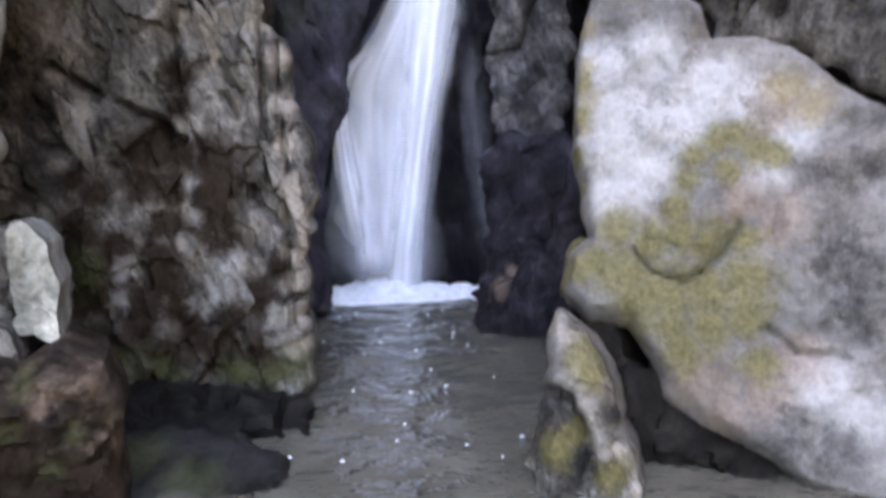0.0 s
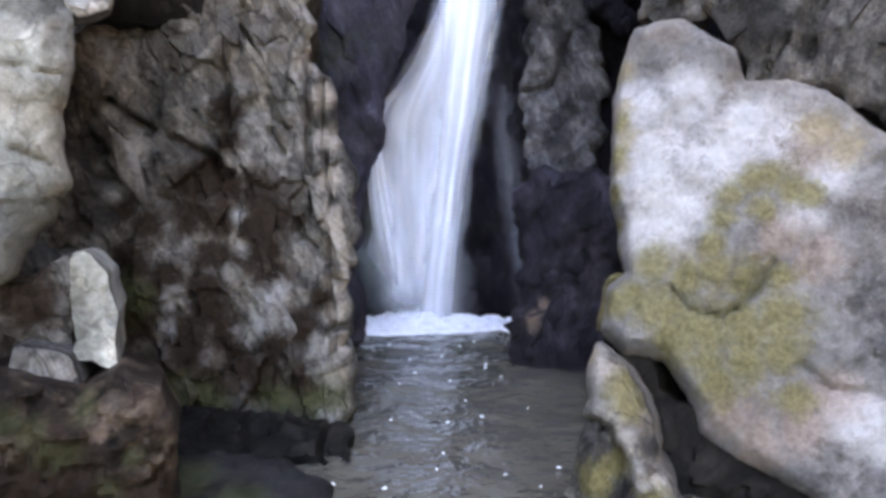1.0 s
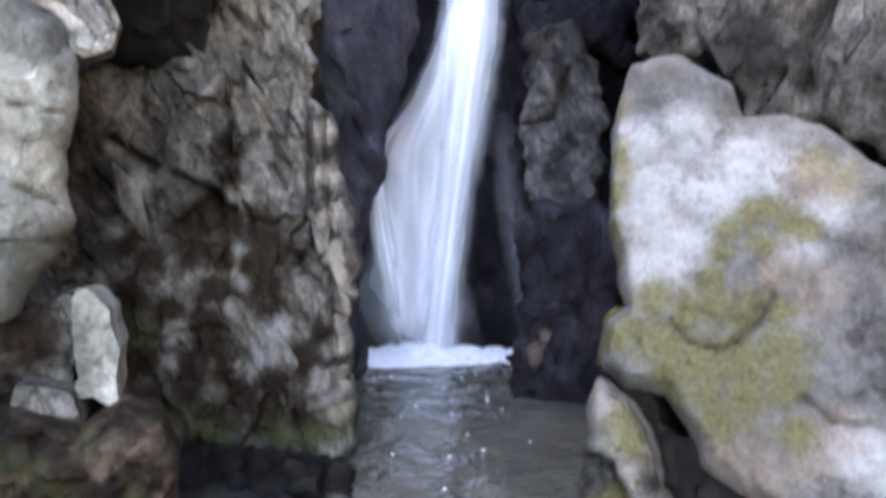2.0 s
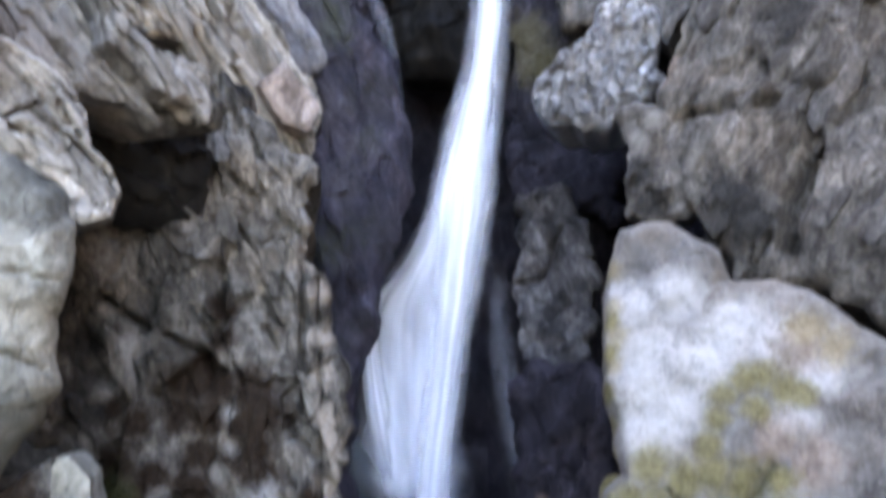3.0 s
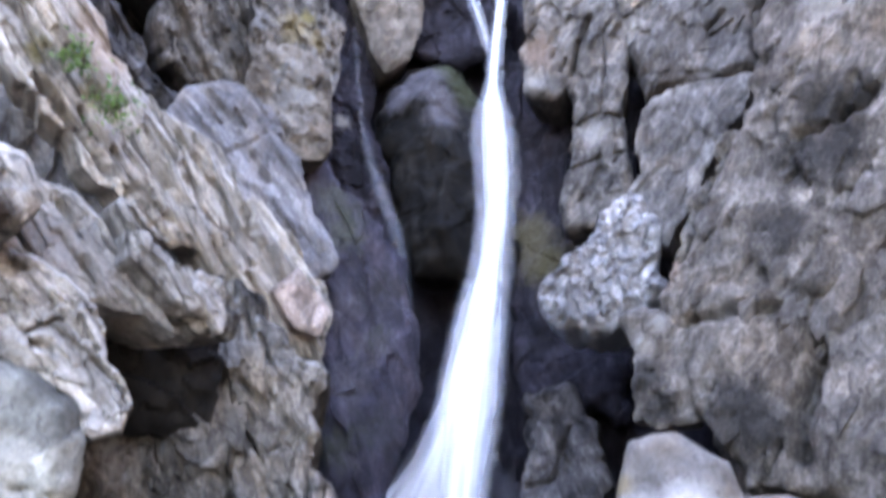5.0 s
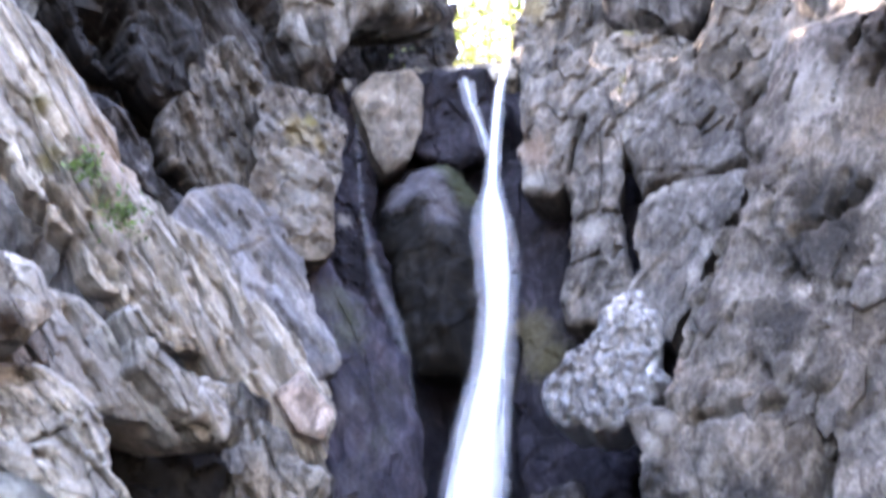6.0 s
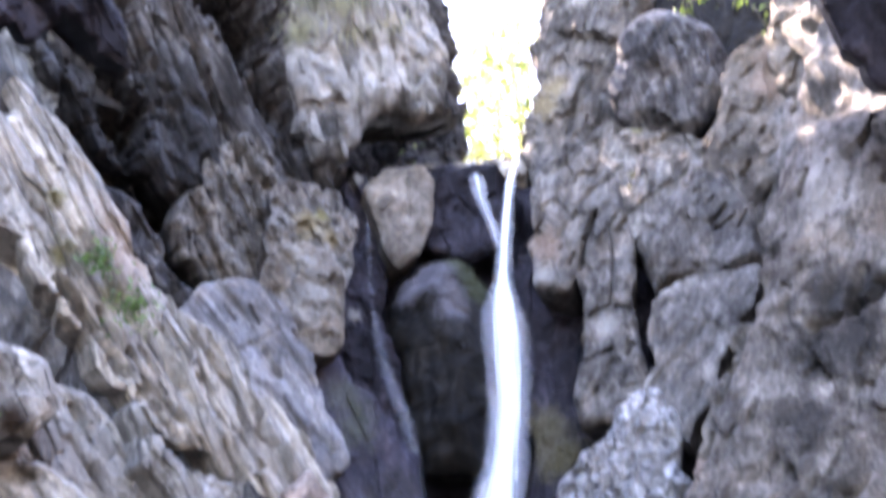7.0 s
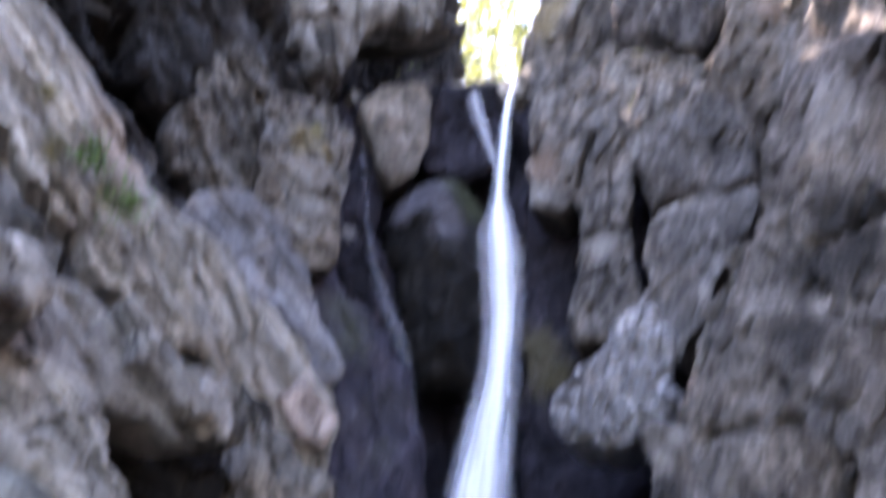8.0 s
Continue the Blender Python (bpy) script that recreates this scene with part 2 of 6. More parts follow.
def cells(u, v, size, height, angle, stretch, seed, soft=0.15, wave=0.34, lap=0.0):
    """Broken, tilted facets: each cell is a plane of its own, drawn out along the bedding."""
    r = np.random.RandomState(seed)
    ca, sa = math.cos(radians(angle)), math.sin(radians(angle))
    p, q = (u * ca + v * sa) / stretch, -u * sa + v * ca
    wp, wq = fbm(p / size, q / size, seed + 50, 4), fbm(p / size + 7, q / size, seed + 70, 4)
    p, q = p + size * wave * (wp - 0.5), q + size * wave * (wq - 0.5)
    pl, ph, ql, qh = p.min(), p.max(), q.min(), q.max()
    count = int(max(4, (ph - pl) * (qh - ql) / size**2))
    sp, sq = r.uniform(pl, ph, count), r.uniform(ql, qh, count)
    h, tp, tq = r.rand(count), r.uniform(-1, 1, count), r.uniform(-1, 1, count)
    open_joint = 1.1 * r.rand(count) ** 6            # most joints are tight, a few gape
    if lap:                                  # plates that overlap like tiles
        h, tp, tq = 0.25 + 0.5 * h, 0.25 * tp, -lap + 0.35 * tq
    out, shade = np.empty(len(u)), np.empty(len(u))
    own = r.rand(count)
    for lo in range(0, len(u), 20000):
        s = slice(lo, lo + 20000)
        d = (p[s, None] - sp) ** 2 + (q[s, None] - sq) ** 2
        near = d.argmin(1)
        first = np.sqrt(d[np.arange(len(near)), near])
        d[np.arange(len(near)), near] = 1e9
        second = np.sqrt(d.min(1))
        joint = np.clip((second - first) / (soft * size), 0, 1)
        flat = h[near] + 0.8 * (tp[near] * (p[s] - sp[near]) + tq[near] * (q[s] - sq[near])) / size
        out[s] = flat - 0.4 * open_joint[near] * (1 - joint)
        shade[s] = own[near]
    return (out - 0.5) * height, shade


def mesh_object(name, verts, faces, material, smooth=False):
    me = bpy.data.meshes.new(name)
    me.from_pydata([tuple(p) for p in verts], [], faces)
    me.materials.append(material)
    if smooth:
        me.shade_smooth()
    me.update()
    return new(name, me)


def ring_of(outline, step, seed, jag, grow=0.0, rounded=False):
    """The outline, broken into angular notches: each side is split again and again and its middle pushed in or out."""
    r = np.random.RandomState(seed + 900)
    pts = [np.array(q, float) for q in outline]
    area = 0.5 * sum(a[0] * b[1] - b[0] * a[1] for a, b in zip(pts, pts[1:] + pts[:1]))
    side = 1.0 if area > 0 else -1.0
    for _ in range(5):
        out = []
        for a, b in zip(pts, pts[1:] + pts[:1]):
            out.append(a)
            d = b - a
            ln = np.hypot(*d)
            if ln > 0.07:
                k = r.uniform(0.35, 0.65)
                push = np.clip(r.normal(0, jag * ln), -0.07, 0.07)
                out.append(a + d * k + np.array([d[1], -d[0]]) / ln * side * push)
        pts = out
    pts = np.array(pts)
    fine = []
    for a, b in zip(pts, np.roll(pts, -1, 0)):
        m = max(1, int(np.hypot(*(b - a)) / step))
        fine += [a + (b - a) * k / m for k in range(m)]
    fine = np.array(fine)
    if rounded:
        for _ in range(4):
            fine = 0.5 * fine + 0.25 * (np.roll(fine, 1, 0) + np.roll(fine, -1, 0))
    t = np.roll(fine, -1, 0) - np.roll(fine, 1, 0)
    t /= np.hypot(t[:, 0], t[:, 1])[:, None] + 1e-9
    return fine + np.c_[t[:, 1], -t[:, 0]] * side * grow


def near_ring(p, ring):
    """Distance of points from a ring, the nearest place on it, and whether they lie inside."""
    a, b = ring, np.roll(ring, -1, 0)
    dist, place, inside = np.empty(len(p)), np.empty((len(p), 2)), np.zeros(len(p), bool)
    ab = b - a
    ln = (ab**2).sum(1) + 1e-12
    for lo in range(0, len(p), 8000):
        s = slice(lo, lo + 8000)
        ap = p[s, None, :] - a
        k = np.clip((ap * ab).sum(2) / ln, 0, 1)
        c = a + k[..., None] * ab
        d = ((p[s, None, :] - c) ** 2).sum(2)
        j = d.argmin(1)
        dist[s], place[s] = np.sqrt(d[np.arange(len(j)), j]), c[np.arange(len(j)), j]
        up = (a[:, 1] > p[s, None, 1]) != (b[:, 1] > p[s, None, 1])
        x = a[:, 0] + (p[s, None, 1] - a[:, 1]) * ab[:, 0] / np.where(np.abs(ab[:, 1]) < 1e-9, 1e-9, ab[:, 1])
        inside[s] = (up & (p[s, None, 0] < x)).sum(1) % 2 == 1
    return dist, place, inside


def stain(ob, uv, spots):
    """Where the stone carries moss, rust and other stains, and where light or shade is coloured in."""
    for s in SPOTS:
        mine = [q for q in spots if q[0] == s]
        if not mine:
            continue
        val = np.zeros(len(uv))
        for _, x, y, r, *weight in mine:
            val = np.maximum(val, (weight[0] if weight else 1.0) * np.exp(-((uv[:, 0] - x) ** 2 + (uv[:, 1] - y) ** 2) / (r * r)))
        at_ = ob.data.attributes.new(s, "FLOAT", "POINT")
        at_.data.foreach_set("value", val.astype(np.float32))


SPOTS = ("grey", "white", "tan", "green", "pale", "rust", "stain", "dark", "ochre", "moss")


def slab(name, at, lean, outline, spots=(), grooves=(), label="", cat="rock", mat=None, thick=0.8, bulge=0.15, edge=0.2,
         facet=(0.3, 0.1, 0, 1), fine=(0.1, 0.03), rough=(0.02, 0.15), seed=1, step=0.024, kind="", grow=0.0, jag=0.14,
         drape=None, lump=0.08, rounded=False, fins=None, slits=None, pits=None):
    """One solid stone. outline: its shape in the plane through `at` that leans by dy/dx, dy/dz; the face swells towards the viewer and is
    broken into facets; grooves are cracks (width, depth, line)."""
    o = Vector(at)
    n = Vector((lean[0], -1, lean[1])).normalized()
    u = Vector((0, 0, 1)).cross(n).normalized()
    v = n.cross(u)
    ring = ring_of(outline, 0.04, seed, jag, grow, rounded)
    lo, hi = ring.min(0) - step, ring.max(0) + step
    nx, ny = int((hi[0] - lo[0]) / step) + 2, int((hi[1] - lo[1]) / step) + 2
    gx, gy = np.meshgrid(lo[0] + step * np.arange(nx), lo[1] + step * np.arange(ny))
    p = np.c_[gx.ravel(), gy.ravel()]
    dist, place, inside = near_ring(p, ring)
    idx = np.arange(nx * ny).reshape(ny, nx)
    quads = np.stack([idx[:-1, :-1], idx[:-1, 1:], idx[1:, 1:], idx[1:, :-1]], -1).reshape(-1, 4)
    quads = quads[inside[quads].sum(1) >= 3]
    edges = np.concatenate([quads[:, [i, (i + 1) % 4]] for i in range(4)])
    key = {}
    for a, b in edges:
        key[(a, b)] = True
    rim = [(a, b) for a, b in key if (b, a) not in key]
    rim_v = np.array(sorted({a for e in rim for a in e}))
    p = p.copy()
    p[rim_v] = place[rim_v]
    dist = np.where(inside, dist, 0)
    dist[rim_v] = 0
    soft_edge = edge * (0.35 + 1.3 * fbm(p[:, 0] / 0.35 + 7, p[:, 1] / 0.35 + 3, seed + 4, 3))
    k = np.clip(dist / soft_edge, 0, 1)
    w = bulge * (k**0.6 - 0.5)
    hold = np.clip(dist / 0.05, 0.5, 1)
    used = np.zeros(len(p), bool)
    used[quads.ravel()] = True
    pu, pv = p[used, 0], p[used, 1]
    rel, tone = cells(pu, pv, facet[0], 0.55 * facet[1], facet[2], facet[3], seed * 7 + 1, 0.07)
    more, tone2 = cells(pu, pv, facet[0] * 0.45, facet[1] * 0.3, facet[2] + 9, facet[3], seed * 7 + 5, 0.1)
    chip, tone3 = cells(pu, pv, fine[0], 0.55 * fine[1], facet[2], min(facet[3], 1.8), seed * 7 + 2, 0.25)
    rel += more + chip
    tone = 0.35 * tone + 0.4 * tone2 + 0.25 * tone3
    wide = min(1.0, float(min(hi - lo)))
    rel += lump * wide * (fbm(pu / 0.55 + 3, pv / 0.55 + 8, seed * 7 + 6, 3) - 0.5)
    rel += rough[0] * 2 * (fbm(pu / rough[1], pv / rough[1], seed * 7 + 3, 5, 0.6) - 0.5)
    if pits:                                 # weathered hollows, ragged and deeper at their middle
        hole = fbm(pu / pits[1] + 40, pv / pits[1] * 0.8 + 11, seed * 7 + 13, 4, 0.55)
        rel -= pits[0] * np.clip((hole - 0.54) / 0.2, 0, 1) ** 1.3
        rel += 0.5 * pits[0] * (fbm(pu / (pits[1] * 2.2) + 5, pv / (pits[1] * 3) + 1, seed * 7 + 15, 3) - 0.5)
    if drape:
        amp, across, along, ang = drape
        ca, sa = math.cos(radians(ang)), math.sin(radians(ang))
        q1, q2 = (pu * ca + pv * sa) / along, (-pu * sa + pv * ca) / across
        bend = 0.8 * (fbm(q1 * 1.5, q2 * 0.3, seed + 77, 3) - 0.5)
        fold = fbm(q1 + 20, q2 + bend * 2 + 20, seed + 80, 4, 0.45)
        saw = (q2 + bend + 2.5 * vnoise(q1 + 9, q2 * 0.4 + 9, seed + 83)) % 1.0
        rel += amp * (2.2 * (np.abs(fold - 0.5) * -2 + 0.5) + 0.35 * (saw - 0.5))
    if fins:
        lap, tone4 = cells(pu, pv, fins[0], fins[1], fins[2], fins[3], seed * 7 + 9, 0.08, 0.22, 0.9)
        small, tone5 = cells(pu, pv, fins[0] * 0.45, fins[1] * 0.35, fins[2], fins[3] * 0.7, seed * 7 + 11, 0.1, 0.3, 0.9)
        lap += small
        tone = 0.5 * tone + 0.25 * tone4 + 0.25 * tone5
        grid, mask = np.zeros(nx * ny), np.zeros(nx * ny)       # the sharpest steps are weathered a little
        grid[used], mask[used] = lap, 1.0
        grid, mask = np.pad(grid.reshape(ny, nx), 1), np.pad(mask.reshape(ny, nx), 1)
        pick = [(a, b, (2 - abs(a)) * (2 - abs(b))) for a in (-1, 0, 1) for b in (-1, 0, 1)]
        top = sum(c * grid[1 + a : ny + 1 + a, 1 + b : nx + 1 + b] for a, b, c in pick)
        low = sum(c * mask[1 + a : ny + 1 + a, 1 + b : nx + 1 + b] for a, b, c in pick)
        rel += 0.55 * (top / np.maximum(low, 1)).ravel()[used] + 0.45 * lap
    if slits:                                # short open cracks along the bedding
        r = np.random.RandomState(seed + 555)
        extra = []
        for i in r.randint(0, len(pu), slits[0]):
            ang, ln = radians(slits[2] + r.normal(0, 9)), slits[1] * r.uniform(0.3, 1.1) / 2
            dx, dy = ln * math.cos(ang), ln * math.sin(ang)
            bx, by = r.normal(0, 0.12 * ln, 2)
            extra.append((r.uniform(0.008, 0.018), r.uniform(0.05, 0.14), [(pu[i] - dx, pv[i] - dy), (pu[i] + bx, pv[i] + by), (pu[i] + dx, pv[i] + dy)]))
        grooves = list(grooves) + extra
    for gw, gd, line in grooves:
        dd = np.full(len(pu), 9.0)
        wob = gw * 1.5 * (fbm(pu / 0.07, pv / 0.07, seed + 31, 3) - 0.5)
        for (ax, ay), (bx, by) in zip(line[:-1], line[1:]):
            l2 = (bx - ax) ** 2 + (by - ay) ** 2
            kk = np.clip(((pu - ax) * (bx - ax) + (pv - ay) * (by - ay)) / l2, 0, 1)
            dd = np.minimum(dd, np.hypot(pu - ax - kk * (bx - ax), pv - ay - kk * (by - ay)))
        rel -= gd * np.exp(-(((dd + wob) / gw) ** 2))
    w[used] += rel * hold[used]
    verts = [o + u * float(a) + v * float(b) + n * float(c) for (a, b), c in zip(p, w)]
    faces = [tuple(int(i) for i in q) for q in quads]
    mid = p[used].mean(0)
    total = list(verts)
    prev = {int(i): int(i) for i in rim_v}
    for depth, shrink in ((0.18, -0.01), (0.5, 0.03), (1.0, 0.14)):
        here = {}
        for i in rim_v:
            i = int(i)
            q = p[i] + (mid - p[i]) * (shrink + 0.05 * (vnoise(np.array([p[i][0] * 5]), np.array([p[i][1] * 5 + depth * 9]), seed)[0] - 0.5))
            here[i] = len(total)
            total.append(o + u * float(q[0]) + v * float(q[1]) - n * (thick * depth))
        faces += [(prev[b], prev[a], here[a], here[b]) for a, b in ((int(a), int(b)) for a, b in rim)]
        prev = here
    tail = len(total)
    total.append(o + u * float(mid[0]) + v * float(mid[1]) - n * (thick * 1.05))
    faces += [(prev[int(b)], prev[int(a)], tail) for a, b in rim]
    live = sorted({i for f in faces for i in f})
    ren = {i: j for j, i in enumerate(live)}
    ob = mesh_object(name, [total[i] for i in live], [tuple(ren[i] for i in f) for f in faces], mat, smooth=True)
    ob.data.set_sharp_from_angle(angle=radians(38))
    uv = np.zeros((len(total), 2)) + 99.0
    uv[: len(p)] = p
    stain(ob, uv[live], spots)
    shade = np.zeros(len(total))
    shade[: len(p)][used] = 0.2 + 0.8 * np.clip(0.5 + 1.5 * (tone - 0.5), 0, 1)
    ob.data.attributes.new("tone", "FLOAT", "POINT").data.foreach_set("value", shade[live].astype(np.float32))
    FACE[ob.name] = (o, n, u, v, p[used], w[used], mat, ring, spots)
    return tagged(ob, label, cat, kind=kind)


FACE = {}


def plates(ob, count, size, angle, stretch, seed, lift=0.05, within=None, name="rock_plate"):
    """Angular broken plates that stand proud of a stone's face, each a piece of its own, laid along the bedding."""
    o, n, u, v, p, w, mat, ring, spots = FACE[ob.name]
    r = np.random.RandomState(seed)
    ca, sa = math.cos(radians(angle)), math.sin(radians(angle))
    order = r.permutation(len(p))
    dist, _, _ = near_ring(p[order[: count * 12]], ring)
    done = 0
    for i, d in zip(order, dist):
        c = p[i]
        if within and not (within[0] <= c[0] <= within[2] and within[1] <= c[1] <= within[3]):
            continue
        s = size * r.uniform(0.5, 1.5)
        if d < 0.5 * s:
            continue
        m = r.randint(5, 9)
        turn = np.sort(r.uniform(0, 2 * math.pi, m) * 0.35 + np.arange(m) * 2 * math.pi / m * 0.9)
        rad = s * r.uniform(0.55, 1.0, m)
        a, b = rad * np.cos(turn) * stretch * 0.7, rad * np.sin(turn) * 0.7
        q = np.c_[c[0] + a * ca - b * sa, c[1] + a * sa + b * ca]
        near = ((p[None, ::7] - q[:, None]) ** 2).sum(2).argmin(1)
        base = w[::7][near]
        tilt = r.uniform(-0.18, 0.18, 2)
        top = np.median(base) + lift * r.uniform(0.2, 1.0) + (q - c) @ tilt
        vs = [o + u * float(x) + v * float(y) + n * float(min(z, h) - 0.12) for (x, y), z, h in zip(q, base, top)]
        vs += [o + u * float(x) + v * float(y) + n * float(h - 0.012) for (x, y), h in zip(q, top)]
        qi = c + (q - c) * 0.86
        vs += [o + u * float(x) + v * float(y) + n * float(h + r.uniform(-0.006, 0.006)) for (x, y), h in zip(qi, top)]
        vs.append(o + u * float(c[0]) + v * float(c[1]) + n * float(top.mean() + r.uniform(-0.01, 0.03)))
        fs = []
        for k in range(m):
            k2 = (k + 1) % m
            fs += [(k, k2, m + k2, m + k), (m + k, m + k2, 2 * m + k2, 2 * m + k), (2 * m + k, 2 * m + k2, 3 * m)]
        piece = mesh_object(name, vs, fs, mat)
        stain(piece, np.r_[q, q, qi, [c]], spots)
        piece.parent = ob
        done += 1
        if done >= count:
            break


def sheet(name, path, z0, z1, widen, mat, label, seed, step=0.08, out=1.0, thick=0.8, swell=0.35):
    """A rough rock wall that follows a line on the plan; widen(z): how far it stands back at each height. out: the side it is thick on."""
    pts = np.array(path, float)
    seg = np.hypot(*np.diff(pts, axis=0).T)
    s_all = np.r_[0, np.cumsum(seg)]
    s = np.arange(0, s_all[-1] + step, step)
    x, y = np.interp(s, s_all, pts[:, 0]), np.interp(s, s_all, pts[:, 1])
    ker = np.ones(7) / 7
    x[3:-3], y[3:-3] = np.convolve(x, ker, "valid"), np.convolve(y, ker, "valid")
    tx, ty = np.gradient(x), np.gradient(y)
    ln = np.hypot(tx, ty)
    nx_, ny_ = -ty / ln * out, tx / ln * out
    z = np.arange(z0, z1 + step, step)
    S, Z = np.meshgrid(s, z)
    rel = swell * 2 * (fbm(S / 1.3, Z / 1.3, seed, 5, 0.55) - 0.5)
    rel += 0.22 * (1 - np.abs(2 * fbm((S + 0.4 * Z) / 0.5, (Z - 0.6 * S) / 0.9, seed + 3, 4, 0.5) - 1) * 2)
    off = np.array([widen(q) for q in z])[:, None] + rel
    X, Y = x + nx_ * off, y + ny_ * off
    front = np.stack([X, Y, Z + 0.1 * rel], -1).reshape(-1, 3)
    back = np.stack([x + nx_ * (off + thick), y + ny_ * (off + thick), Z], -1).reshape(-1, 3)
    a, b = len(z), len(s)
    idx = np.arange(a * b).reshape(a, b)
    q = np.stack([idx[:-1, :-1], idx[:-1, 1:], idx[1:, 1:], idx[1:, :-1]], -1).reshape(-1, 4)
    faces = [tuple(map(int, f)) for f in q] + [tuple(int(i) + a * b for i in f[::-1]) for f in q]
    loop = list(idx[0, :]) + list(idx[1:, -1]) + list(idx[-1, -2::-1]) + list(idx[-2:0:-1, 0])
    m = a * b
    faces += [(int(loop[(i + 1) % len(loop)]), int(loop[i]), int(loop[i]) + m, int(loop[(i + 1) % len(loop)]) + m) for i in range(len(loop))]
    ob = mesh_object(name, np.r_[front, back], faces, mat, smooth=True)
    ob.data.set_sharp_from_angle(angle=radians(40))
    return tagged(ob, label, "rock wall", kind="structure")


# ---- the gorge itself
sheet("wall_left", [(-7.5, -14), (-4.6, -5), (-3.4, 0), (-2.9, 3.2), (-2.75, 5.6), (-2.5, 7.2), (-2.3, 10.4)], -0.9, 9.6,
      lambda z: 0.24 * max(z, 0) + 0.2, GREY, "dark brown-grey rough gorge wall", 101, out=1)
sheet("wall_right", [(7.5, -14), (4.8, -5), (3.4, 0), (2.9, 3.0), (2.5, 6.2), (1.9, 8.2), (1.9, 10.4)], -0.9, 9.6,
      lambda z: 0.12 * max(z, 0) + 0.2, ROUGH, "rough grey gorge wall", 131, out=-1)
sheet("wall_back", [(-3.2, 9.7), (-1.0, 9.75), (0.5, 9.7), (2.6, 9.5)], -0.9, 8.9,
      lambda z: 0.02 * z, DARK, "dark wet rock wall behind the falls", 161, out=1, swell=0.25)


sheet("wall_left_upper", [(-6.5, 2.5), (-5.0, 6), (-3.6, 9.2), (-2.2, 11.8), (-2.6, 16)], 8.6, 13.2,
      lambda z: 0.1 * (z - 8), SLATE, "dark upper gorge wall", 171, out=1)
sheet("wall_right_upper", [(6.8, 3), (5.2, 6.5), (4.2, 9.3), (2.6, 11.6), (3.0, 16)], 8.6, 15.5,
      lambda z: 0.1 * (z - 8), ROUGH, "grey upper gorge wall", 181, out=-1)
